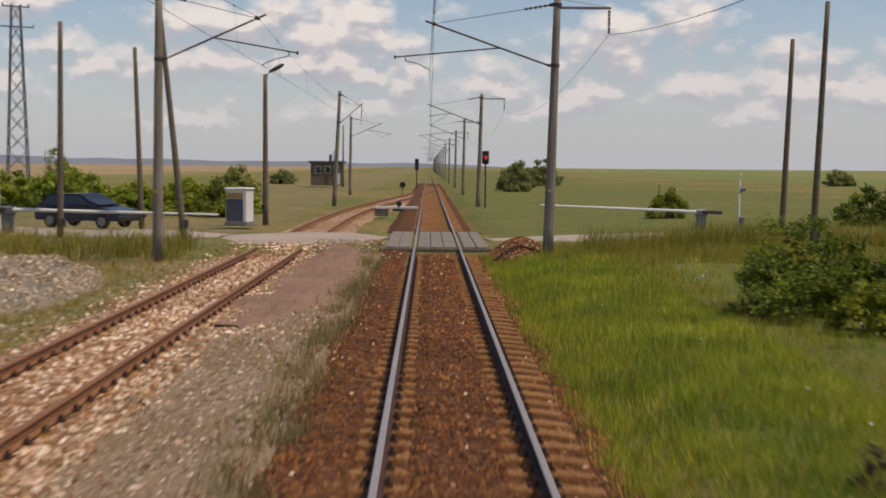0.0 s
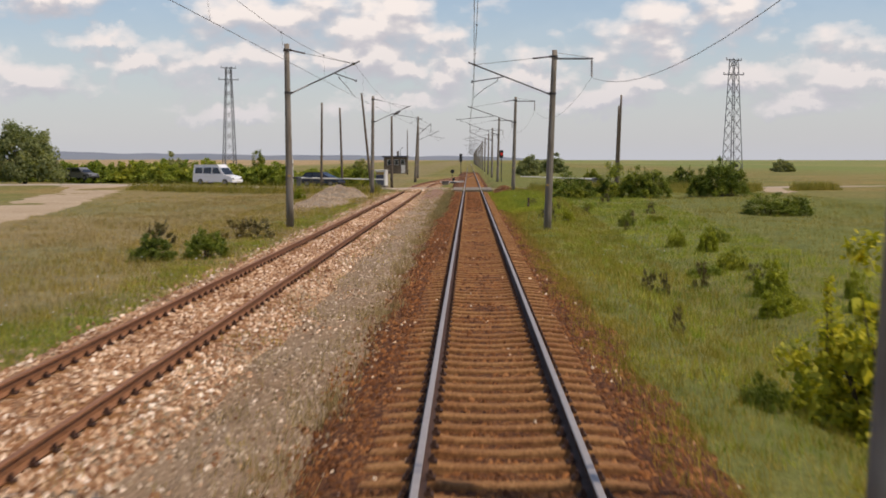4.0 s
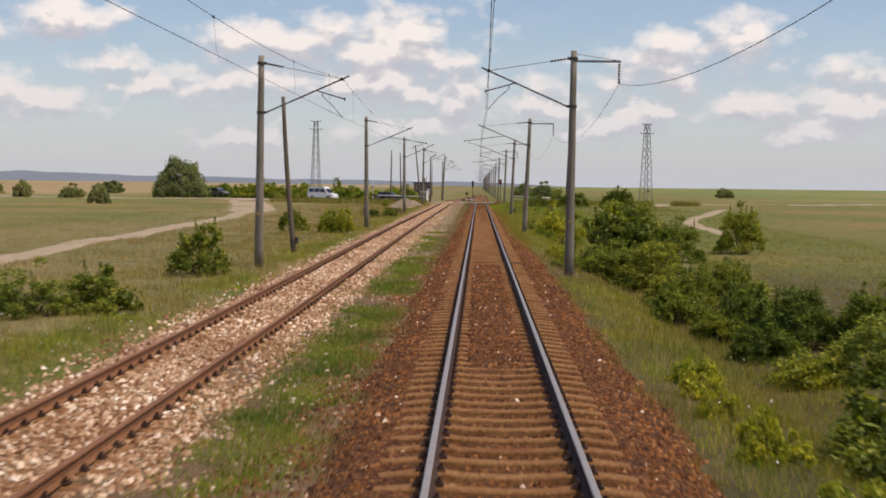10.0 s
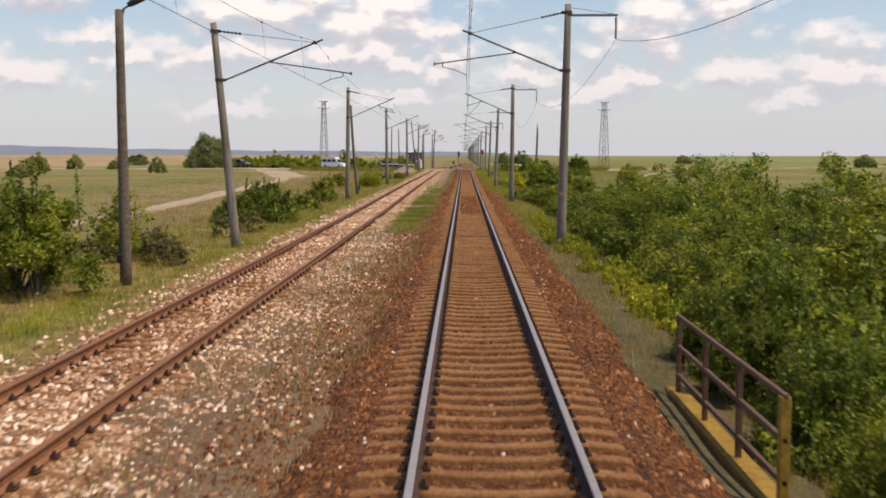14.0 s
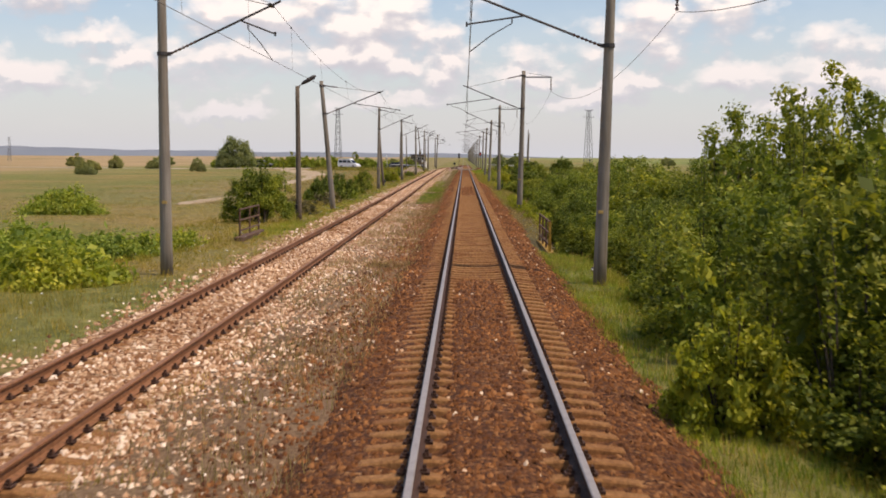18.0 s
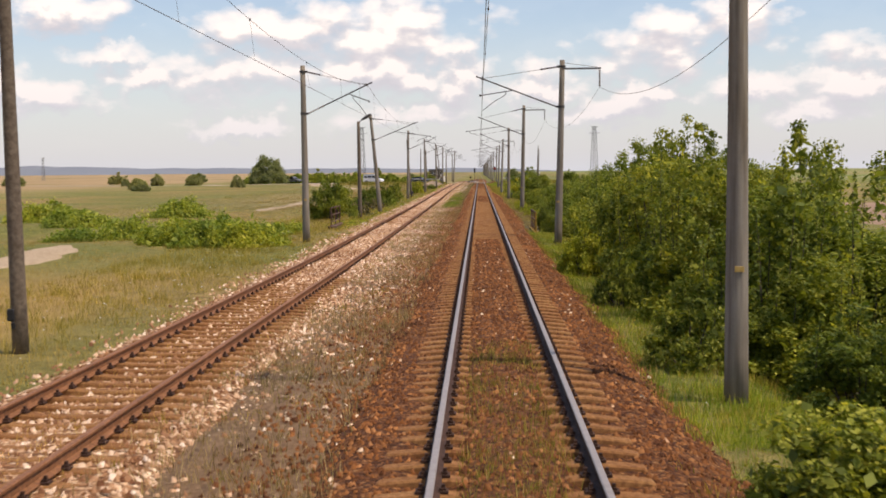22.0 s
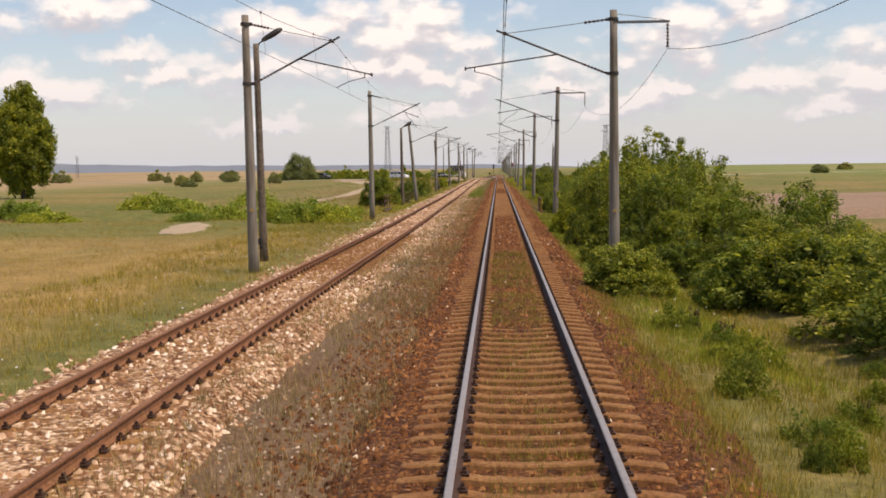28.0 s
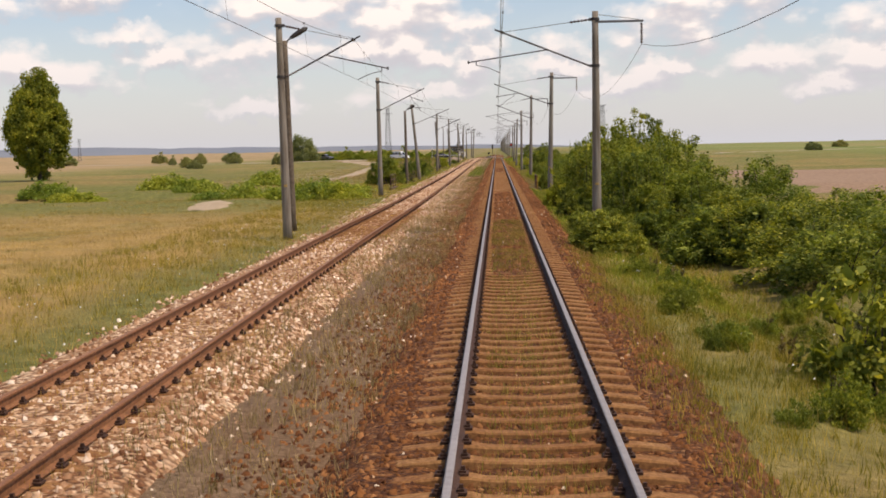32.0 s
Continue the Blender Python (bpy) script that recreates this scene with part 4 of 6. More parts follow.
def mast(x, y, base, top, lean, out, kind, arm_z, feeder, group, label):
    """A concrete mast with a cantilever that reaches out to the track (out: +1 or -1, metres in reach)."""
    sgn, reach = (1, out) if out > 0 else (-1, -out)
    t = thing("catenary_mast", label, "catenary mast", pose(x, y, base), group)
    h = top - base

    def ax(z):
        return lean * (z - base) / h
    s = Shape()
    rings = 9
    s.tube([(lean * i / (rings - 1), 0, -0.35 + (h + 0.35) * i / (rings - 1)) for i in range(rings)], [0.175 - 0.065 * i / (rings - 1) for i in range(rings)], 14)
    part("mast", s, M_CONCRETE, t, "tapered grey spun-concrete mast", True)
    for z in (arm_z - base, h - 0.28):
        s = Shape()
        s.tube([(ax(z + base), 0, z - 0.05), (ax(z + base), 0, z + 0.05)], 0.15, 12)
        s.box((ax(z + base) + sgn * 0.17, 0, z), (0.10, 0.09, 0.10), 0, 0.01)
        part("clamp", s, M_IRON, t)
    z0 = arm_z - base
    root = Vector((ax(arm_z) + sgn * 0.20, 0, z0))
    tip = Vector((sgn * reach, 0, z0 + 1.26))
    d = (tip - root).normalized()
    s = Shape()
    s.tube([root + d * 0.75, tip + d * 0.28], 0.030, 8)
    s.box(tip, (0.10, 0.5, 0.07), 0, 0.01)
    arm = part("cantilever", s, M_IRON, t, "dark steel cantilever tube")
    s = Shape()
    insulator(s, root, root + d * 0.78, 0.042, 7)
    part("insulator", s, M_INSUL, arm)
    s = Shape()
    high = Vector((ax(top - 0.28) + sgn * 0.15, 0, h - 0.28))
    w = (tip - high)
    insulator(s, high, high + w * 0.24, 0.045, 6)
    s.tube([high + w * 0.24, tip], 0.011, 5, 1)
    part("tie_rod", s, (M_INSUL, M_WIRE), t)
    # registration tube and steady arm
    s = Shape()
    if kind == "long":
        a = root + d * 1.62
        b = Vector((sgn * (reach + 1.22), 0, z0 + 0.22))
        wire = Vector((sgn * (reach + 0.12), 0, z0 - 0.16))
        hang = a.lerp(b, 0.90)
    else:
        a = root + d * 2.05
        b = Vector((sgn * (reach + 0.10), 0, z0 + 0.52))
        wire = Vector((sgn * (reach + 0.02), 0, z0 - 0.16))
        hang = a.lerp(b, 0.22)
    s.tube([a, b], 0.022, 7)
    s.box(b, (0.05, 0.05, 0.12), 0, 0.01)
    part("registration_tube", s, M_IRON, t)
    s = Shape()
    low = hang - Vector((0, 0, 0.14))
    s.tube([hang, low], 0.016, 6)
    s.tube([low, low.lerp(wire, 0.5) + Vector((0, 0, 0.05)), wire], 0.014, 6)
    part("steady_arm", s, M_IRON, t)
    if feeder:
        zf = 7.05 - base + (top - 7.42)
        s = Shape()
        s.box((ax(zf + base) + 0.9, 0, zf), (1.60, 0.09, 0.08), 0, 0.01)
        s.tube([(ax(top) + 0.1, 0, h - 0.12), (ax(zf + base) + 1.55, 0, zf + 0.05)], 0.012, 5)
        part("feeder_bracket", s, M_GALV, t)
        s = Shape()
        insulator(s, (ax(zf + base) + 1.64, 0, zf - 0.06), (ax(zf + base) + 1.64, 0, zf - 0.80), 0.050, 7)
        part("insulator_string", s, M_INSUL, t)
    s = Shape()
    s.box((0, -0.166, 1.9), (0.13, 0.012, 0.08), 0, 0.003)
    part("number_plate", s, M_OCHRE, t, "small faded yellow plate")
    return (x + sgn * reach, y, base + z0 + 1.26 + 0.06), (x + wire.x, y, base + wire.z), (x + ax(zf + base) + 1.64, y, base + zf - 0.82) if feeder else None


def sagging(a, b, sag, n=14):
    a, b = Vector(a), Vector(b)
    return [a.lerp(b, i / n) - Vector((0, 0, sag * 4 * (i / n) * (1 - i / n))) for i in range(n + 1)]


def string_wires(tops, lows, feeds, label):
    line = thing("overhead_line", label, "overhead wires")
    for a, b in zip(tops, tops[1:]):
        part("messenger_wire", Shape().tube(sagging(a, b, 0.75), 0.0068, 4), M_WIRE, line)
    for a, b in zip(lows, lows[1:]):
        part("contact_wire", Shape().tube([a, b], 0.0068, 4), M_WIRE, line)
    for (a, b), (c, d) in zip(zip(tops, tops[1:]), zip(lows, lows[1:])):
        if a[1] < 250:
            for k in (0.09, 0.27, 0.5, 0.73, 0.91):
                up = Vector(a).lerp(Vector(b), k) - Vector((0, 0, 0.75 * 4 * k * (1 - k)))
                s = Shape().tube([up, Vector(c).lerp(Vector(d), k)], 0.004, 3)
                s.box(up, (0.035, 0.06, 0.05), 0)
                part("dropper", s, M_WIRE, line)
    for a, b in zip(feeds, feeds[1:]):
        part("feeder_wire", Shape().tube(sagging(a, b, 1.15), 0.0085, 4), M_WIRE, line)


EAST = [(-283, 3.2, -0.55, 7.4, 0.05, 5.5), (-241, 3.2, -0.55, 7.4, 0.05, 5.5), (-199.0, 3.25, -0.60, 7.42, 0.0, 5.5), (-162.0, 3.14, -0.60, 7.50, 0.22, 5.47), (-119.6, 3.03, -0.55, 7.80, 0.19, 5.56), (-76.7, 3.00, -0.50, 7.56, 0.05, 5.56), (-35.6, 2.90, -0.40, 7.38, 0.30, 5.53), (8.9, 3.14, -0.35, 7.44, 0.28, 5.55), (60.9, 3.50, 0.05, 8.05, 0.2, 5.88), (110.5, 3.3, -0.1, 7.95, 0.2, 5.8), (147, 3.25, -0.2, 7.6, 0.1, 5.6), (187, 3.3, -0.2, 7.6, 0.1, 5.6)]
EAST += [(187 + 45.0 * i, 3.25, -0.3, 7.6, random.uniform(-0.1, 0.15), 5.6) for i in range(1, 17)]
rows = [mast(x, y, b, top, lean, -(x + random.uniform(0.02, 0.2)), "long" if i % 2 == 0 else "short", az, True, "masts beside the main line", "grey tapered concrete catenary mast with cantilever and feeder bracket") for i, (y, x, b, top, lean, az) in enumerate(EAST)]
string_wires([r[0] for r in rows], [r[1] for r in rows], [r[2] for r in rows], "sagging overhead wires hung above the main line")
WEST = [(-283, -8.2, -0.5, 7.5, 0.0, 5.3), (-241, -8.2, -0.5, 7.5, 0.0, 5.3), (-199.2, -7.95, -0.45, 7.45, -0.1, 5.35), (-160.7, -8.22, -0.45, 7.51, -0.05, 5.35), (-119.9, -8.13, -0.52, 7.15, -0.72, 5.22), (-75.6, -8.55, -0.38, 7.40, 0.08, 5.30), (-32.6, -8.45, -0.20, 7.55, -0.10, 5.45), (8.9, -8.25, 0.05, 7.74, -0.08, 5.6), (60, -8.66, -0.05, 8.1, 0.1, 5.9), (113, -7.3, 0.0, 8.2, 0.42, 5.9), (150, -8.5, -0.1, 7.9, 0.1, 5.8)]
rows = [mast(x, y, b, top, lean, min(3.1, SIDING_X - x - 0.1), "short" if i % 2 else "long", az, False, "masts beside the siding", "yellowish weathered concrete catenary mast with cantilever") for i, (y, x, b, top, lean, az) in enumerate(WEST)]
string_wires([r[0] for r in rows], [r[1] for r in rows], [], "sagging overhead wires hung above the siding")


def timber_pole(x, y, base, top, dx, dy, label, bend=0.0):
    t = thing("timber_pole", label, "pole", pose(x, y, base), "old timber poles")
    h = top - base
    s = Shape()
    s.tube([(dx * k + bend * math.sin(math.pi * k), dy * k, -0.3 + (h + 0.3) * k) for k in [i / 8 for i in range(9)]], [0.13 - 0.045 * i / 8 for i in range(9)], 10)
    part("shaft", s, M_TIMBER, t, "", True)
    s = Shape()
    s.box((dx * 0.07 + 0.14, -0.05, 0.55), (0.16, 0.12, 0.30), 0, 0.02)
    s.tube([(dx * 0.07, 0, 0.45), (dx * 0.08, 0, 0.50)], 0.145, 10)
    part("bracing_clamp", s, M_IRON, t)
    return t


timber_pole(-8.62, -66.2, -0.45, 6.55, -0.55, 0, "leaning grey timber pole beside the siding", -0.06)
timber_pole(-9.3, 67.4, -0.05, 8.75, -0.9, 0, "tall leaning timber pole near the crossing")
timber_pole(-14.0, 67.8, -0.05, 7.9, 0.1, 0, "grey timber pole beside the road")
timber_pole(-12.86, 75.9, -0.05, 7.75, -0.25, 0, "grey timber pole behind the road")
timber_pole(13.35, 69.2, -0.15, 7.65, 0.25, 0, "tall timber pole east of the crossing")
timber_pole(12.85, 63.8, -0.15, 8.35, 0.3, 0, "taller timber pole east of the crossing")
timber_pole(-12.7, 200, -0.2, 8.6, 0, 0, "slim pole beside the signal cabin")


def lamp_post(x, y, base, top, dx, label):
    t = thing("street_lamp", label, "lamp post", pose(x, y, base), "lamp posts")
    h = top - base
    s = Shape()
    s.tube([(dx * k, 0, -0.3 + (h + 0.3) * k) for k in [i / 7 for i in range(8)]], [0.15 - 0.05 * i / 7 for i in range(8)], 12)
    part("post", s, M_TIMBER, t, "grey-brown round post", True)
    s = Shape()
    s.tube([(dx, 0, h - 0.35), (dx + 0.12, 0, h + 0.02), (dx + 0.35, 0, h + 0.16)], 0.028, 7)
    part("bracket_arm", s, M_IRON, t)
    s = Shape()
    a, b = Vector((dx + 0.22, 0, h + 0.10)), Vector((dx + 0.92, 0, h + 0.50))
    s.tube([a.lerp(b, k) for k in (0, 0.12, 0.5, 0.85, 1)], [0.05, 0.085, 0.11, 0.10, 0.04], 9)
    part("lamp_head", s, M_IRON, t, "dark cobra-head lamp", True)
    s = Shape()
    s.box((dx * 0.1 - 0.10, -0.12, 0.66), (0.13, 0.10, 0.22), 0, 0.02)
    s.box((dx * 0.1 - 0.06, -0.14, 0.47), (0.07, 0.07, 0.14), 0, 0.02)
    part("fuse_box", s, M_BLACK, t)
    return t


lamp_post(-8.55, -132.2, -0.5, 6.15, -0.05, "brown street lamp post standing beside a dense bush")
lamp_post(-8.52, -194.6, -0.45, 7.05, -0.12, "brown street lamp post close to a catenary mast")
lamp_post(-8.45, 83.4, -0.05, 7.2, 0.0, "street lamp post beyond the level crossing")


def lattice_tower(x, y, base, h, label):
    t = thing("lattice_tower", label, "pylon", pose(x, y, base, 0, 0, 25), "power line pylons")
    legs = []
    for cx, cy in ((-1, -1), (1, -1), (1, 1), (-1, 1)):
        a, b = Vector((cx * 0.85, cy * 0.85, -0.3)), Vector((cx * 0.32, cy * 0.32, h))
        legs.append((a, b))
        part("leg", Shape().tube([a, b], 0.055, 4), M_GALV, t)
    for k in range(4):
        a, b = legs[k], legs[(k + 1) % 4]
        nz = 11
        for i in range(nz):
            f, g = i / nz, (i + 1) / nz
            part("brace", Shape().tube([a[0].lerp(a[1], f), b[0].lerp(b[1], g)], 0.024, 4), M_GALV, t)
            part("brace", Shape().tube([b[0].lerp(b[1], f), a[0].lerp(a[1], g)], 0.024, 4), M_GALV, t)
    for z, w in ((h - 0.15, 1.0), (h - 1.7, 1.35)):
        s = Shape()
        s.box((0, 0, z), (2 * w, 0.12, 0.10), 0)
        for e in (-1, 1):
            s.tube([(e * w * 0.96, 0, z), (e * w * 0.96, 0, z + 0.25)], 0.05, 6)
        part("crossarm", s, M_GALV, t)
    s = Shape()
    s.box((0, -0.75, 2.3), (0.4, 0.04, 0.3), 0)
    part("warning_plate", s, M_BLACK, t)
    return t


lattice_tower(-32.5, 118.5, -0.3, 15.3, "slender grey steel lattice pylon behind the hedge")
lattice_tower(28.2, 88.0, -0.3, 13.8, "slender grey steel lattice pylon in the field")
lattice_tower(-230, 420, -0.2, 12.0, "far steel pylon on the plain")

# ---- crossing equipment ----


def barrier(x, y, base, length, raise_deg, face, label, red=True):
    t = thing("crossing_barrier", label, "barrier", pose(x, y, base), "crossing barriers")
    s = Shape()
    s.box((0, 0, 0.30), (0.40, 0.40, 0.72), 0, 0.03)
    s.box((0, 0, 0.80), (0.55, 0.48, 0.34), 0, 0.06)
    part("pedestal", s, M_GALV, t, "grey steel drive cabinet")
    m = Matrix.Translation((0, -0.3, 0.85)) @ Matrix.Rotation(-radians(raise_deg) * face, 4, "Y")
    nseg = int(length / 0.55)
    for k in range(nseg):
        s = Shape()
        a, b = face * (0.3 + k * 0.55), face * (0.3 + (k + 1) * 0.55)
        r0, r1 = 0.075 - 0.035 * k / nseg, 0.075 - 0.035 * (k + 1) / nseg
        s.tube([m @ Vector((a, 0, 0)), m @ Vector((b, 0, 0))], [r0, r1], 8)
        part("boom_segment", s, M_RED if (red and k % 2 == 1 and k < 6) else M_WHITE, t)
    s = Shape()
    s.box((0, 0, 0), (0.9, 0.09, 0.16), 0, 0.02, m @ Matrix.Translation((-face * 0.45, 0, 0)))
    part("counterweight", s, M_IRON, t)
    return t


def crossing_signal(x, y, base, h, yaw, label):
    t = thing("crossing_signal", label, "warning light", pose(x, y, base, 0, 0, yaw), "crossing warning lights")
    part("post", Shape().tube([(0, 0, -0.2), (0, 0, h)], 0.05, 8), M_WHITE, t)
    for dx in (-0.24, 0.24):
        s = Shape().tube([(dx, -0.02, h - 0.55), (dx, -0.10, h - 0.55)], 0.16, 14)
        s.tube([(dx, -0.10, h - 0.50), (dx, -0.28, h - 0.50)], [0.11, 0.10], 10, 0, False)
        part("lamp_head", s, M_GALV, t)
        part("lens", Shape().tube([(dx, -0.10, h - 0.55), (dx, -0.115, h - 0.55)], 0.085, 12), M_REDLENS, t)
    s = Shape()
    for a in (35, -35):
        s.box((0, 0, 0), (0.85, 0.02, 0.10), 0, 0.0, Matrix.Translation((0, -0.06, h - 0.05)) @ Matrix.Rotation(radians(a), 4, "Y"))
    part("cross_sign", s, M_WHITE, t, "white diagonal cross")
    s = Shape().box((0.05, -0.14, 0.35), (0.32, 0.26, 0.55), 0, 0.03)
    part("junction_box", s, M_GALV, t)
    return t


barrier(-16.2, 68.6, 0.1, 7.9, -1, 1, "lowered white barrier boom across the country road", False)
barrier(12.3, 78.4, -0.15, 7.4, 2, -1, "lowered white barrier boom east of the crossing", False)
crossing_signal(-16.9, 69.6, -0.05, 2.75, -75, "twin crossing warning light with white cross")
crossing_signal(14.1, 78.6, -0.15, 2.4, 75, "twin crossing warning light with white cross")

hut = thing("relay_cabinet", "small white and slate relay cabinet with a pale roof", "cabinet", pose(-9.3, 80.6, -0.1, 0, 0, -12))
part("body", Shape().box((0, 0, 0.80), (1.02, 1.0, 1.62), 0, 0.02), M_WHITE, hut)
part("door", Shape().box((-0.06, -0.515, 0.62), (0.84, 0.03, 1.12), 0, 0.01), M_BLUEGREY, hut, "slate-blue door")
part("panel", Shape().box((-0.06, -0.512, 1.34), (0.84, 0.03, 0.26), 0, 0.01), M_OCHRE, hut, "ochre panel above the door")
part("roof", Shape().box((0, 0, 1.66), (1.16, 1.16, 0.10), 0, 0.04), M_WHITE, hut)
part("plinth", Shape().box((0, 0, 0.0), (1.12, 1.12, 0.20), 0, 0.02), M_CONCRETE, hut)

cabin = thing("signal_cabin", "flat-roofed grey signal cabin with an upper window", "cabin", pose(-15.2, 203, -0.1))
part("wall", Shape().box((0, 0, 1.55), (4.6, 4.2, 3.3), 0, 0.03), M_TIMBER, cabin)
part("roof", Shape().box((0, 0, 3.35), (5.3, 4.9, 0.28), 0, 0.04), M_BLUEGREY, cabin)
for x in (-1.2, 0.2, 1.5):
    w = part("window", Shape().box((x, -2.12, 2.2), (0.85, 0.06, 1.1), 0, 0.01), M_WHITE, cabin)
    part("pane", Shape().box((x, -2.16, 2.2), (0.70, 0.02, 0.95), 0), M_GLASS, w)
part("door", Shape().box((1.6, -2.12, 0.85), (0.8, 0.06, 1.7), 0, 0.01), M_WHITE, cabin, "white door")
part("chimney", Shape().box((0.4, 0.3, 3.95), (0.45, 0.45, 1.0), 0, 0.02), M_CONCRETE, cabin)
part("aerial", Shape().tube([(0.9, 0, 3.4), (0.9, 0, 4.8), (1.4, 0, 5.2)], 0.05, 6), M_IRON, cabin)

sig = thing("railway_signal", "black round-backed colour light signal on a slim post", "signal", pose(3.75, 109.0, -0.2))
part("post", Shape().tube([(0, 0, -0.2), (0, 0, 3.2)], 0.06, 8), M_IRON, sig)
s = Shape().tube([(0, 0, 3.05), (0, -0.06, 3.05)], 0.05, 6)
s.box((0, 0, 3.55), (0.50, 0.16, 0.95), 0, 0.16)
part("backboard", s, M_BLACK, sig)
part("lens", Shape().tube([(0.02, -0.09, 3.55), (0.02, -0.13, 3.55)], 0.15, 12), M_REDLIT, sig, "lit red lamp")
part("hood", Shape().tube([(0.02, -0.08, 3.58), (0.02, -0.30, 3.58)], [0.16, 0.15], 12, 0, False), M_BLACK, sig)
sig2 = thing("railway_signal", "far dark colour light signal beside the line", "signal", pose(-1.9, 190, -0.25))
part("post", Shape().tube([(0, 0, -0.2), (0, 0, 2.5)], 0.07, 8), M_IRON, sig2)
part("backboard", Shape().box((0, 0, 3.2), (0.55, 0.25, 1.6), 0, 0.1), M_BLACK, sig2)

lever = thing("points_lever", "dark points lever with a round weight", "points lever", pose(-2.2, 99.4, -0.15))
part("base", Shape().box((0, 0, 0.08), (0.7, 0.4, 0.16), 0, 0.02), M_IRON, lever)
part("handle", Shape().tube([(0, 0, 0.1), (0.15, 0, 0.75)], 0.03, 6), M_IRON, lever)
part("weight", Shape().tube([(0.05, -0.09, 0.45), (0.05, 0.09, 0.45)], 0.17, 14), M_BLACK, lever)
clear = thing("clearance_beam", "white-painted clearance beam lying between the tracks", "marker", pose(-2.5, 103.0, -0.12))
part("beam", Shape().box((0.1, 0, 0.08), (2.9, 0.16, 0.16), 0, 0.02), M_WHITE, clear)
box2 = thing("cable_box", "squat concrete cable box beside the points", "box", pose(-3.0, 93.0, -0.2))
part("body", Shape().box((0, 0, 0.18), (0.8, 0.5, 0.36), 0, 0.04), M_CONCRETE, box2)
part("lid", Shape().box((0, 0, 0.38), (0.9, 0.6, 0.06), 0, 0.02), M_IRON, box2)
disc = thing("ground_signal", "small dark disc signal by the turnout", "signal", pose(-3.0, 150, -0.2))
part("post", Shape().tube([(0, 0, -0.1), (0, 0, 0.8)], 0.04, 6), M_IRON, disc)
part("disc", Shape().tube([(0, -0.03, 0.95), (0, 0.03, 0.95)], 0.32, 14), M_BLACK, disc)


def marker_post(x, y, base, h, tilt, label, head, body=None):
    t = thing("marker_post", label, "marker post", pose(x, y, base, tilt[0], tilt[1], 0))
    part("post", Shape().box((0, 0, h / 2 - 0.1), (0.12, 0.10, h + 0.2), 0, 0.015), body or M_CONCRETE, t)
    part("head", Shape().box((0, -0.01, h - 0.07), (0.13, 0.12, 0.05 if body else 0.16), 0, 0.015), head, t)


marker_post(3.25, 28.6, -0.38, 0.75, (0, 3), "small rusty brown marker post with a dark head", M_BLACK, M_RAILING)
marker_post(3.30, -158.2, -0.85, 0.42, (6, 16), "stubby leaning dark marker post with a white cap", M_WHITE, M_IRON)
marker_post(3.35, -71.8, -0.70, 0.80, (-6, 14), "leaning dark marker post with a pale plate", M_CONCRETE, M_BLACK)

slab = thing("concrete_slab", "broken pinkish concrete slab lying in the grass", "slab", pose(3.6, 49.3, -0.27, 4, -3, 12))
part("slab", Shape().box((0, 0, 0.06), (1.05, 0.6, 0.16), 0, 0.03), M_SLEEPER, slab)


def railing(x, y0, y1, base, top, posts, kerb, label, yellow_end):
    t = thing("culvert_railing", label, "railing", pose(0, 0, 0), "culvert railings")
    ys_ = [y0 + (y1 - y0) * i / (posts - 1) for i in range(posts)]
    for i, y in enumerate(ys_):
        w = 0.10 if (i == 0 and yellow_end) else 0.065
        part("post", Shape().box((x, y, (base + top) / 2), (w, w, top - base), 0, 0.008), M_YELLOW if w > 0.09 else M_RAILING, t)
    for z in (top, base + (top - base) * 0.66, base + (top - base) * 0.33):
        part("rail", Shape().box((x, (y0 + y1) / 2, z), (0.055, abs(y1 - y0) + 0.1, 0.06), 0, 0.008), M_RAILING, t)
    part("kerb", Shape().box((x + 0.02, (y0 + y1) / 2, base - 0.12), (0.28, abs(y1 - y0) + 0.9, 0.60), 0, 0.03), kerb, t, "concrete parapet kerb")


railing(2.70, -150.3, -144.7, -0.80, 0.43, 4, M_YELLOW, "rusty pipe railing on a yellow culvert kerb", True)
railing(-8.68, -147.6, -143.4, -0.50, 0.68, 3, M_RAILING, "rusty pipe railing on a brown culvert kerb", False)

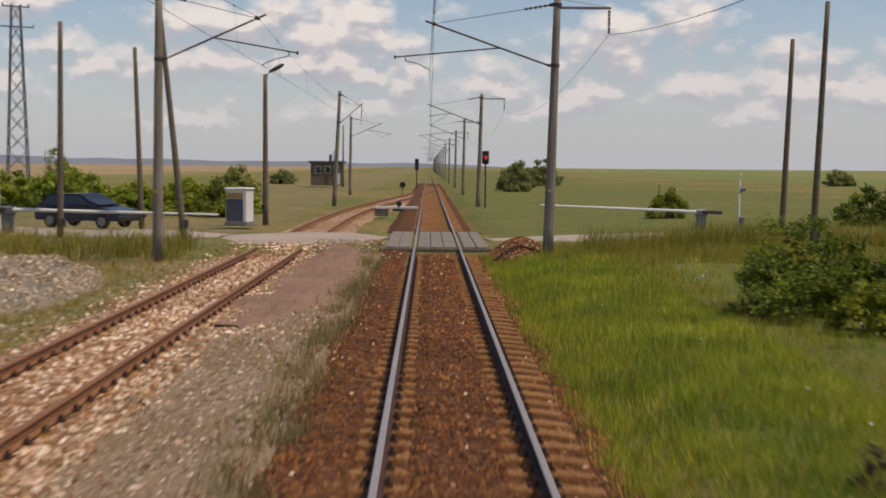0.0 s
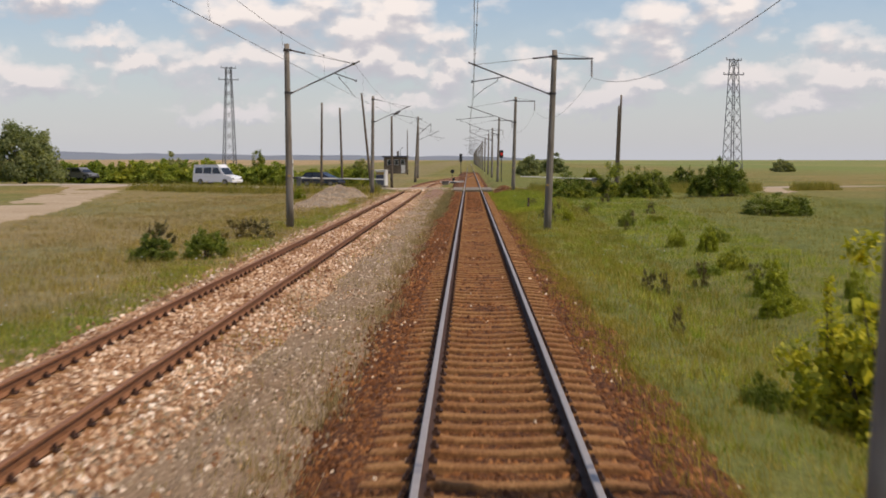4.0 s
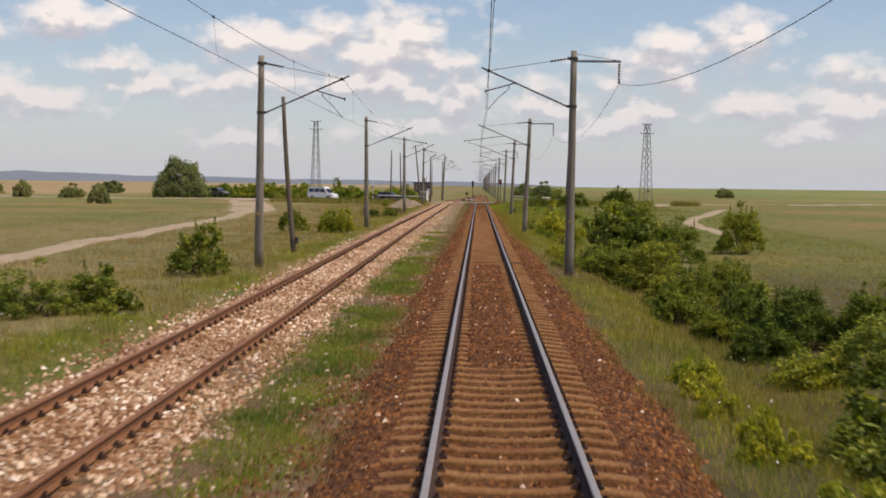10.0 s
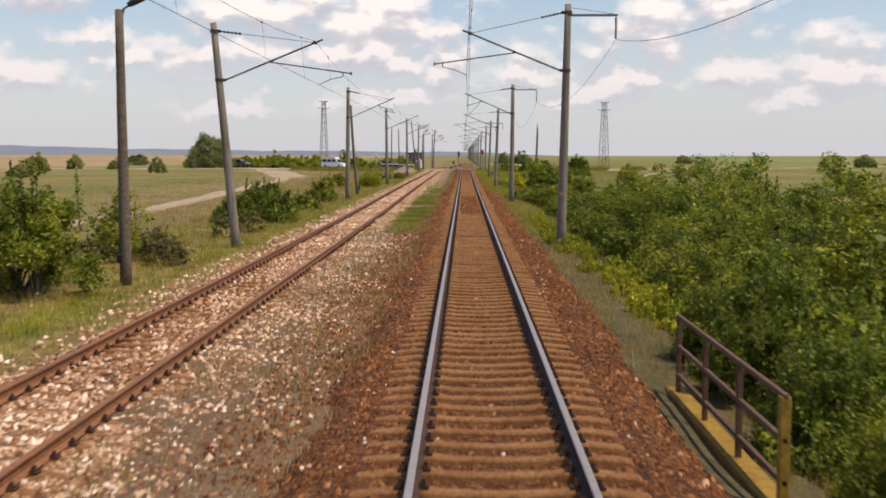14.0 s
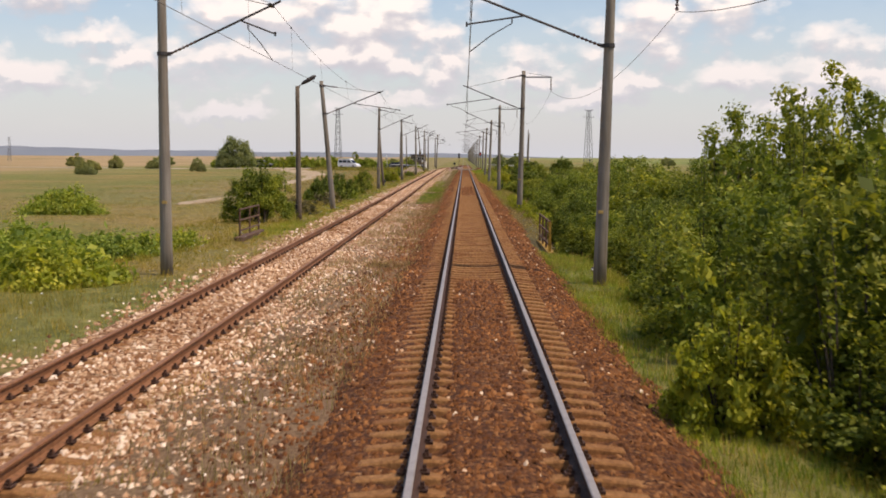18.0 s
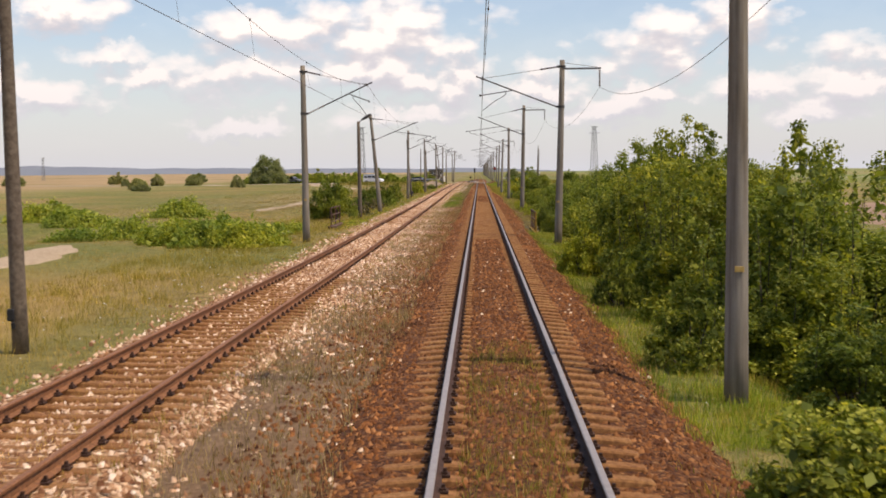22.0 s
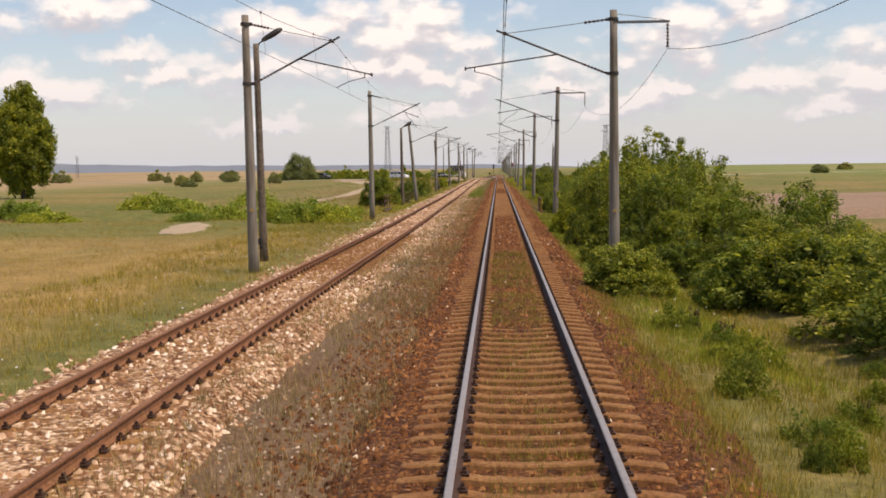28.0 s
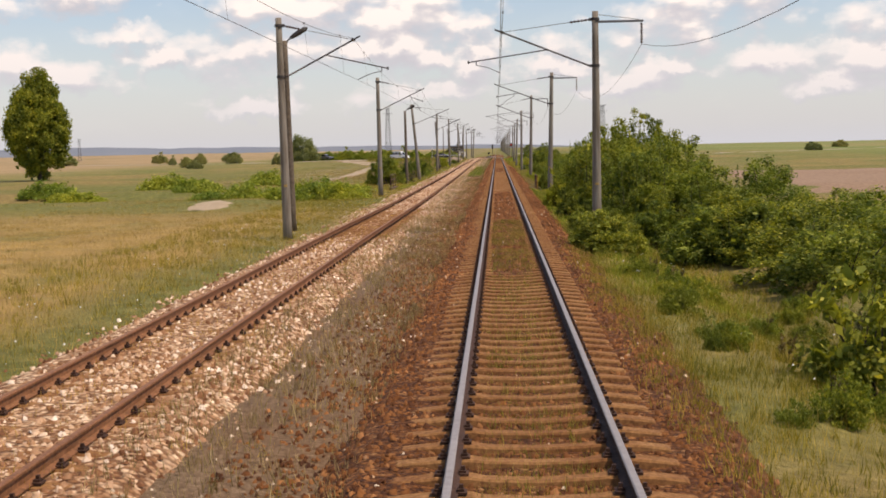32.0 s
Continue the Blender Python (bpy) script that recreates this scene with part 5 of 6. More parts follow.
# heaps
for x, y, rx, ry, h, mat, lab, cnt in ((-10.5, 50.0, 2.3, 7.0, 0.85, M_STONE_GREY, "heap of grey gravel beside the siding", 10000), (-10.2, 36.5, 1.9, 8.0, 0.48, M_STONE_GREY, "long low heap of grey gravel beside the siding", 8000), (2.75, 62.2, 1.1, 2.0, 0.42, M_STONE_RUST, "low heap of brown rubble by the mast", 1800)):
    t = thing("gravel_heap" if cnt > 2000 else "rubble_heap", lab, "heap")
    gu = np.linspace(-1, 1, 26)
    ux, uy = np.meshgrid(gu, gu)
    prof = np.clip(1 - ux ** 2 - uy ** 2, 0, 1) ** 0.9 * (1 + 0.35 * wavy(ux * rx, uy * ry, 1.0))
    px, py = x + ux * rx, y + uy * ry
    idx = (np.arange(25)[:, None] * 26 + np.arange(25)[None, :]).ravel()
    part("mound", raw_mesh("mound", np.stack([px.ravel(), py.ravel(), (land(px, py) - 0.06 + h * prof).ravel()], -1), np.stack([idx, idx + 1, idx + 27, idx + 26], -1), M_BED_PALE if cnt < 2000 else M_CONCRETE, True), None, t)
    a, rr = rng.random(cnt) * 6.283, np.sqrt(rng.random(cnt)) * 1.05
    qx, qy = np.cos(a) * rr, np.sin(a) * rr
    qz = land(x + qx * rx, y + qy * ry) - 0.05 + h * np.clip(1 - qx ** 2 - qy ** 2, 0, 1) ** 0.9 * (1 + 0.35 * wavy(qx * rx, qy * ry, 1.0))
    ob = stones("loose_gravel", x + qx * rx, y + qy * ry, qz, rng.uniform(0.025, 0.06, cnt), mat, t, "")

# ---- vehicles ----


def wheel(t, x, y, r, w):
    s = Shape().tube([(x, y - w / 2, r), (x, y - w / 2 + 0.03, r), (x, y + w / 2 - 0.03, r), (x, y + w / 2, r)], [r * 0.9, r, r, r * 0.9], 18)
    ob = part("wheel", s, M_TYRE, t)
    rim = Shape().tube([(x, y - w / 2 - 0.012, r), (x, y + w / 2 + 0.012, r)], r * 0.6, 14)
    part("rim", rim, M_GALV, ob)


def vehicle(kind, m, paint, lower, upper, width, wheels, r, panes, label, category):
    """A body swept from side outlines (x along, z up), with a narrower cabin, panes and wheels."""
    t = thing(kind, label, category, m)

    def hull(s, outline, w0, w1, tuck):
        zs = [z for _, z in outline]
        lo, hi = min(zs), max(zs)
        k = len(outline)
        vs = []
        for side, inset in ((-1, 0.06), (-1, 0.0), (1, 0.0), (1, 0.06)):
            for x, z in outline:
                f = (z - lo) / max(hi - lo, 1e-6)
                w = w0 + (w1 - w0) * f - inset
                cx = sum(p[0] for p in outline) / k
                vs.append((x + (cx - x) * inset * 0.25, side * w / 2, z - (inset * 0.5 if z > (lo + hi) / 2 else -inset * 0.5)))
        fs = [(a * k + i, a * k + (i + 1) % k, a * k + k + (i + 1) % k, a * k + k + i) for a in range(3) for i in range(k)]
        fs += [tuple(range(k - 1, -1, -1)), tuple(range(3 * k, 4 * k))]
        return s.add(vs, fs)
    part("body", hull(Shape(), lower, width, width * 0.98, 0), paint, t)
    part("cabin", hull(Shape(), upper, width * 0.97, width * 0.80, 0), paint, t)
    for side in (-1, 1):
        for (xa, za), (xb, zb), (xc, zc), (xd, zd) in panes:
            pts = []
            zs = [z for _, z in upper]
            lo, hi = min(zs), max(zs)
            for x, z in ((xa, za), (xb, zb), (xc, zc), (xd, zd)):
                f = (z - lo) / (hi - lo)
                pts.append((x, side * (width * (0.97 - 0.17 * f) / 2 + 0.008), z))
            s = Shape().add(pts + [(x, y - side * 0.02, z) for x, y, z in pts], [(0, 1, 2, 3), (7, 6, 5, 4), (0, 4, 5, 1), (1, 5, 6, 2), (2, 6, 7, 3), (3, 7, 4, 0)])
            part("side_window", s, M_GLASS, t)
    for x in wheels:
        for side in (-1, 1):
            wheel(t, x, side * (width / 2 - 0.10), r, 0.21)
    front = max(p[0] for p in lower)
    for side in (-1, 1):
        part("headlight", Shape().box((front - 0.03, side * (width / 2 - 0.24), 0.70), (0.10, 0.30, 0.14), 0, 0.03), M_GLASS, t)
    part("windscreen", Shape().add([(upper[2][0] + 0.02, -width * 0.36, upper[2][1] - 0.06), (upper[2][0] + 0.02, width * 0.36, upper[2][1] - 0.06), (upper[3][0] + 0.02, width * 0.42, upper[3][1] + 0.06), (upper[3][0] + 0.02, -width * 0.42, upper[3][1] + 0.06)], [(0, 1, 2, 3)]), M_GLASS, t)
    part("bumper", Shape().box((front - 0.02, 0, 0.42), (0.16, width * 0.94, 0.22), 0, 0.05), M_BLACK if kind != "minibus" else paint, t)
    return t


vehicle("minibus", pose(-26.0, 79.0, 0.02, 0, 0, -24), M_CARWHITE, [(-2.35, 0.35), (-2.38, 1.05), (1.3, 1.10), (2.25, 0.92), (2.45, 0.70), (2.45, 0.35)], [(-2.36, 1.03), (-2.30, 2.12), (0.55, 2.15), (1.45, 1.08)], 1.85, (-1.45, 1.55), 0.34,
        [((-2.15, 1.22), (-1.25, 1.22), (-1.25, 1.82), (-2.12, 1.82)), ((-1.10, 1.22), (-0.15, 1.22), (-0.15, 1.82), (-1.10, 1.82)), ((0.0, 1.22), (1.05, 1.20), (0.58, 1.82), (0.0, 1.82))], "white high-roofed minibus waiting on the road", "minibus")
vehicle("hatchback", pose(-14.6, 73.6, 0.02, 0, 0, -21), M_DARKCAR, [(-2.0, 0.32), (-2.05, 0.85), (1.0, 0.92), (1.95, 0.74), (2.08, 0.55), (2.05, 0.32)], [(-1.95, 0.84), (-1.45, 1.40), (0.15, 1.43), (1.05, 0.92)], 1.70, (-1.25, 1.30), 0.31,
        [((-1.65, 0.97), (-0.75, 0.97), (-0.75, 1.32), (-1.38, 1.32)), ((-0.65, 0.97), (0.70, 0.97), (0.12, 1.34), (-0.65, 1.34))], "dark blue hatchback waiting at the crossing", "car")
vehicle("estate_car", pose(-50.5, 112.0, -0.02, 0, 0, -28), M_SILVER, [(-2.25, 0.35), (-2.28, 0.95), (1.1, 1.0), (2.1, 0.84), (2.28, 0.62), (2.25, 0.35)], [(-2.2, 0.94), (-1.9, 1.62), (0.2, 1.66), (1.15, 1.0)], 1.80, (-1.4, 1.4), 0.35,
        [((-2.0, 1.08), (-1.1, 1.08), (-1.1, 1.5), (-1.85, 1.5)), ((-1.0, 1.08), (0.8, 1.06), (0.2, 1.54), (-1.0, 1.54))], "grey estate car on the country road", "car")

# ---- shrubs and trees ----


def leaf_quads(centres, outward, size, r):
    """Folded diamond leaves at the given places, turned every way but rather outward."""
    n = len(centres)
    nrm = outward * 0.7 + r.standard_normal((n, 3)) * 0.75 + np.array([0, 0, 0.45])
    nrm /= np.linalg.norm(nrm, axis=1, keepdims=True) + 1e-9
    a = np.cross(nrm, r.standard_normal((n, 3)))
    a /= np.linalg.norm(a, axis=1, keepdims=True) + 1e-9
    b = np.cross(nrm, a)
    L = size * (0.6 + 0.8 * r.random((n, 1)))
    W = L * (0.45 + 0.25 * r.random((n, 1)))
    droop = nrm * L * 0.25
    v = np.stack([centres - a * L - droop * 0.3, centres + b * W, centres + a * L - droop, centres - b * W], 1)
    return v.reshape(-1, 3), np.arange(4 * n).reshape(n, 4)


def crown_points(r, rad, h, clumps, per, low, lumpy, oval=False):
    """Leaf places in clumps under a lumpy dome."""
    cs = []
    while len(cs) < clumps:
        p = r.uniform(-1, 1, 2)
        q = np.hypot(*p)
        if q > 1:
            continue
        dome = (1 - q ** 2.4) ** 0.55 * (1 + lumpy * r.normal()) * h
        z = low * h + (dome - low * h) * r.random() ** 0.6
        if oval:
            z = h * (0.51 + 0.49 * (1 - q * q) ** 0.5 * (1 - 2 * r.random() ** 1.0) * (1 + lumpy * r.normal()))
            p = p * (1.0 - 0.50 * max(0.0, z / h - 0.42))
        if z > 0.04 * h:
            cs.append((p[0] * rad, p[1] * rad, z))
    cs = np.array(cs)
    cr = rad * 0.21 * (0.6 + 0.8 * r.random(len(cs)))
    d = r.standard_normal((clumps, per, 3))
    d /= np.linalg.norm(d, axis=2, keepdims=True)
    pts = cs[:, None] + d * (cr[:, None, None] * (0.35 + 0.75 * r.random((clumps, per, 1)))) * np.array([1, 1, 0.85])
    pts = pts.reshape(-1, 3)
    pts[:, 2] = np.maximum(pts[:, 2], 0.03)
    return cs, pts, d.reshape(-1, 3)


def shrub(name, seed, rad, h, clumps, per, size, leaf, label, category="bush", low=0.08, lumpy=0.16, shoots=0, trunk=0.03, stem=False, oval=False):
    r = np.random.default_rng(seed)
    t = thing(name, label, category)
    cs, pts, out = crown_points(r, rad, h, clumps, per, low, lumpy, oval)
    extra, wood = [], Shape()
    for i in range(shoots):
        a, q = r.random() * 6.28, rad * 0.75 * np.sqrt(r.random())
        base = np.array([np.cos(a) * q, np.sin(a) * q, h * 0.55])
        tip = base + np.array([r.normal() * 0.12, r.normal() * 0.12, h * (0.36 + 0.24 * r.random())])
        k = int(per * 0.8)
        f = r.random(k)[:, None]
        extra.append(base + (tip - base) * f + r.standard_normal((k, 3)) * 0.10 * (1.15 - f) * h / 3)
        wood.tube([base, (base + tip) / 2 + r.normal(0, 0.02, 3), tip], [0.014, 0.009, 0.004], 4)
    if extra:
        extra = np.concatenate(extra)
        pts, out = np.concatenate([pts, extra]), np.concatenate([out, r.standard_normal(extra.shape) * 0.5])
    for i in range(min(len(cs), 16)):
        c = cs[i * len(cs) // 16 % len(cs)]
        foot = np.array([c[0] * 0.18, c[1] * 0.18, -0.1]) if not stem else np.array([0, 0, h * 0.22])
        mid = foot * 0.5 + c * 0.5 + np.array([0, 0, 0.06 * h])
        wood.tube([foot, mid, c], [trunk, trunk * 0.6, trunk * 0.2], 5)
    if stem:
        wood.tube([(0, 0, -0.3), (0.02 * h, 0, h * 0.15), (0, 0.01 * h, h * 0.35), (0.01 * h, 0, h * 0.7)], [trunk * 2.4, trunk * 1.9, trunk * 1.5, trunk * 0.5], 9)
    limbs = part("trunk" if stem else "brushwood", wood, M_BARK, t)
    if not stem:
        limbs["kind"] = "stuff"
    deep = np.repeat(cs, 13, 0) * 0.95 + r.standard_normal((13 * len(cs), 3)) * rad * 0.09
    deep[:, 2] = np.maximum(deep[:, 2], 0.03)
    v, f = leaf_quads(np.concatenate([pts, deep]), np.concatenate([out, r.standard_normal(deep.shape) * 0.5]), np.concatenate([np.full(len(pts), size), np.full(len(deep), size * 2.3)])[:, None], r)
    part("crown", raw_mesh("crown", v, f, leaf), None, t)
    return t


PROTO = {
    "thicket": [shrub("thicket_bush", 11 + k, 1.75, 3.0, 66, 140, 0.050, LEAF_MID if k == 1 else LEAF_DARK, "dense dark green thicket bush crowding the railway ditch", shoots=3, lumpy=0.26, low=0.0) for k in range(3)],
    "tall": [shrub("tall_bush", 31 + k, 1.55, 4.0, 70, 140, 0.050, LEAF_MID, "tall bright green bush with upright shoots", shoots=9, low=0.0) for k in range(2)],
    "shrub": [shrub("green_shrub", 41 + k, 1.0, 1.5, 52, 95, 0.042, LEAF_DARK if k else LEAF_MID, "rounded green shrub in the meadow", shoots=2) for k in range(2)],
    "yellow": [shrub("yellow_shrub", 51 + k, 0.9, 1.5, 66, 95, 0.038, LEAF_YELLOW, "yellow-green shrub in the grass", shoots=5, low=0.05) for k in range(2)],
    "low": [shrub("low_shrub", 61 + k, 1.2, 0.75, 60, 80, 0.036, LEAF_MID, "low spreading leafy scrub on the bank", low=0.0, lumpy=0.35, trunk=0.010) for k in range(2)],
    "weed": [shrub("dry_weed", 71 + k, 0.55, 1.0, 18, 45, 0.030, LEAF_DRY, "withered brown weed stalks", low=0.02, shoots=6, trunk=0.010) for k in range(2)],
    "scrub": [shrub("yellow_scrub", 65 + k, 0.75, 0.75, 26, 60, 0.040, LEAF_YELLOW, "bright yellow-green scrub on the ballast shoulder", low=0.02, lumpy=0.25) for k in range(2)],
    "dense": [shrub("dense_bush", 101 + k, 1.55, 3.0, 84, 140, 0.050, LEAF_MID if k else LEAF_DARK, "dense rounded dark green bush", shoots=5, lumpy=0.10) for k in range(2)],
    "hedge": [shrub("hedge_bush", 141 + k, 1.9, 2.7, 60, 80, 0.10, LEAF_FRESH, "dense fresh green bush", lumpy=0.2, shoots=3) for k in range(2)],
    "mound": [shrub("spreading_bush", 151 + k, 2.0, 0.88, 90, 90, 0.062, LEAF_FRESH, "broad low mound of fresh green shrub in the meadow", low=0.0, lumpy=0.22, trunk=0.012) for k in range(2)],
    "dark": [shrub("compact_bush", 171, 1.55, 3.0, 110, 140, 0.055, LEAF_DARK, "compact dark green bush at the edge of the ballast", lumpy=0.08, low=0.0)],
    "leafy": [shrub("broadleaf_bush", 161, 1.25, 3.1, 46, 60, 0.085, LEAF_MID, "upright bush with broad bright green leaves", lumpy=0.3, shoots=6)],
    "far": [shrub("field_bush", 81 + k, 2.2, 3.0, 70, 110, 0.11, LEAF_FAR_HAZE, "round dark bush standing in the far meadow") for k in range(2)],
    "tree": [shrub("broad_tree", 91, 4.6, 7.0, 150, 150, 0.15, LEAF_FAR_HAZE, "broad dark green tree in the meadow", "tree", low=0.14, trunk=0.12, stem=True)],
    "poplar": [shrub("oval_tree", 95, 4.5, 14.6, 330, 170, 0.16, LEAF_MID, "tall oval dark green tree standing alone", "tree", low=0.06, lumpy=0.05, trunk=0.16, stem=True, oval=True)],
}
HOME = {}


def plant(kind, x, y, w=1.0, h=1.0, label="", group=""):
    """One shrub at (x, y), widened by w and heightened by h; the first of each kind is used itself."""
    protos = PROTO[kind]
    k = random.randrange(len(protos))
    m = Matrix.Translation((x, y, float(land(x, y)) - 0.05)) @ Matrix.Rotation(random.uniform(0, 6.28), 4, "Z")
    if (kind, k) not in HOME:
        ob = HOME[kind, k] = protos[k]
        ob.matrix_basis = m @ Matrix.Diagonal((w, w, h, 1))
    else:
        src = protos[k]
        ob = copy_thing(src, m)
        ob.matrix_basis = m @ Matrix.Diagonal((w, w, h, 1))
    return tagged(ob, label, "", group)


random.seed(5)
# the thicket east of the line
for x, y, w, h in ((5.1, -72.4, 0.75, 0.55), (6.4, -74.5, 0.8, 0.6), (7.8, -59, 0.9, 0.95), (6.2, -62, 0.6, 0.6), (9.6, -61, 0.7, 0.7), (6.2, -81.5, 0.7, 0.45), (8.2, -80, 0.7, 0.4), (7.4, -91.7, 0.55, 0.48), (7.9, -97, 0.7, 0.42), (9.0, -93, 0.7, 0.5), (8.2, -101, 0.9, 0.55)):
    plant("dense", x, y, w * 1.12, h, group="thicket bushes")
for i in range(30):
    y = random.uniform(-104, -62)
    plant(random.choice(("shrub", "low", "shrub")), 6.6 + random.gauss(0, 1.1) - 0.025 * (y + 80), y, random.uniform(0.6, 1.1), random.uniform(0.5, 0.95), group="thicket bushes")
y = -105.0
while y > -197:
    gap = 1.6 * math.exp(-((y + 155) / 6) ** 2) + 1.0 * math.exp(-((y + 122) / 3.5) ** 2) + 1.2 * math.exp(-((y + 199) / 4.0) ** 2)
    tall = 1.0 if y > -163 else 1.12
    for k, off in enumerate((5.1, 7.6, 10.3)):
        if k == 2 and random.random() < 0.25:
            continue
        kind = "tall" if (y < -164 and k < 2 and random.random() < 0.4) else "thicket"
        f = random.uniform(0.62, 1.12) * (0.92 if kind == "tall" else tall)
        near = 0.35 * (-168 > y > -196) - (0.9 if y > -136 and k == 0 else 0.0)
        f *= 0.96 if -168 > y > -196 else 1.0
        f *= 0.72 if (k == 2 and y < -176) else 1.0
        plant(kind, off + gap - near + random.uniform(-0.4, 0.4), y + random.uniform(-0.7, 0.7), random.uniform(0.85, 1.08), f * (1.0 if k else 0.82) * (1.0 if y < -164 else 0.92), group="thicket bushes")
    y -= random.uniform(2.1, 2.7)
while y > -262:
    for k, off in enumerate((8.6, 11.0, 14.0)):
        if k == 0 and random.random() < 0.35:
            continue
        plant("thicket", off + random.uniform(-0.5, 0.5) - 0.02 * (y + 230), y + random.uniform(-0.7, 0.7), random.uniform(0.8, 1.05), (0.62, 0.56, 0.50)[k] * random.uniform(0.85, 1.1), group="thicket bushes")
    y -= random.uniform(2.6, 3.2)
for x, y, w, h in ((4.8, -171, 0.75, 0.92), (4.9, -177.5, 0.95, 0.92), (4.4, -184, 0.9, 0.85), (4.5, -189.5, 0.9, 0.85), (5.6, -193.5, 0.85, 0.8)):
    plant("tall", x, y, w, h, group="thicket bushes")
for x, y, w, h in ((4.7, -146.3, 0.75, 0.78), (4.9, -149.6, 0.62, 0.60), (4.5, -143.0, 0.72, 0.85), (6.4, -148.0, 0.8, 0.95)):
    plant("dense", x, y, w, h, group="thicket bushes")
for x, y, w, h in ((7.0, -160.6, 1.05, 1.12), (8.3, -162.6, 1.1, 1.22), (9.8, -160.8, 1.0, 1.15), (7.6, -165.2, 1.0, 1.1)):
    plant("tall", x, y, w, h, group="thicket bushes")
for x, y, w, h in ((3.75, -150.8, 0.50, 0.45), (3.9, -147.6, 0.55, 0.55), (3.7, -144.6, 0.5, 0.5), (3.9, -141.8, 0.5, 0.55), (5.2, -152.4, 0.6, 0.6), (4.4, -194.6, 0.62, 0.48), (4.2, -191.4, 0.6, 0.52), (5.6, -197.0, 0.7, 0.55)):
    plant("dense", x, y, w, h, group="thicket bushes")
plant("yellow", 2.85, -178.4, 0.8, 1.1, "yellow flowering shrub at the thicket's edge")
for x, y, w, h in ((5.3, -225.0, 1.15, 1.35), (6.8, -223, 0.9, 1.0), (7.5, -231, 1.0, 1.0), (3.0, -187, 0.6, 0.9), (3.1, -196, 0.7, 0.8)):
    plant("shrub", x, y, w, h, "dark rounded bush near the ballast shoulder")
for x, y, w, h in ((2.75, -206.0, 0.62, 0.45), (3.4, -205.6, 0.5, 0.40), (6.4, -203.4, 0.9, 0.62), (8.0, -205.0, 0.9, 0.6)):
    plant("dark", x, y, w, h)
# single shrubs east of the line, towards the crossing
for kind, x, y, w, h in (("yellow", 5.5, -27.6, 1.5, 1.5), ("shrub", 6.3, -26.5, 0.8, 0.9), ("low", 8.7, -28, 1.0, 0.8), ("low", 7.6, -27, 0.7, 0.7), ("leafy", 5.2, -69.6, 0.95, 1.0), ("leafy", 5.9, -68.0, 1.0, 0.9), ("leafy", 6.6, -69.8, 1.0, 0.8), ("dense", 4.5, -71.4, 0.5, 0.42), ("dense", 5.6, -71.6, 0.7, 0.55), ("yellow", 3.45, -66.0, 0.55, 0.42), ("yellow", 3.7, -67.6, 0.5, 0.4), ("yellow", 3.2, -64.6, 0.45, 0.4), ("shrub", 4.7, -71.5, 0.8, 0.9), ("dense", 14.3, -52.6, 0.85, 0.88),
                         ("thicket", 10.6, 46.5, 0.8, 0.72), ("dense", 12.2, 45.6, 0.85, 0.72), ("dense", 13.5, 46.5, 0.8, 0.68), ("dense", 19.2, 50.4, 1.0, 0.92), ("dense", 20.4, 51, 0.8, 0.8), ("dense", 17.8, 50.5, 0.7, 0.66), ("thicket", 16.5, 23.7, 0.95, 0.36), ("shrub", 18.0, 24.0, 1.0, 0.7),
                         ("thicket", 6.9, 45.9, 0.78, 0.55), ("shrub", 8.2, 46.2, 1.0, 0.95), ("shrub", 7.6, 43.6, 0.8, 0.7), ("shrub", 22, 84, 1.6, 1.3), ("far", 10, 165, 1.0, 1.1), ("far", 17, 210, 1.5, 1.1), ("shrub", 13.5, 92, 1.2, 1.2)):
    plant(kind, x, y, w, h)
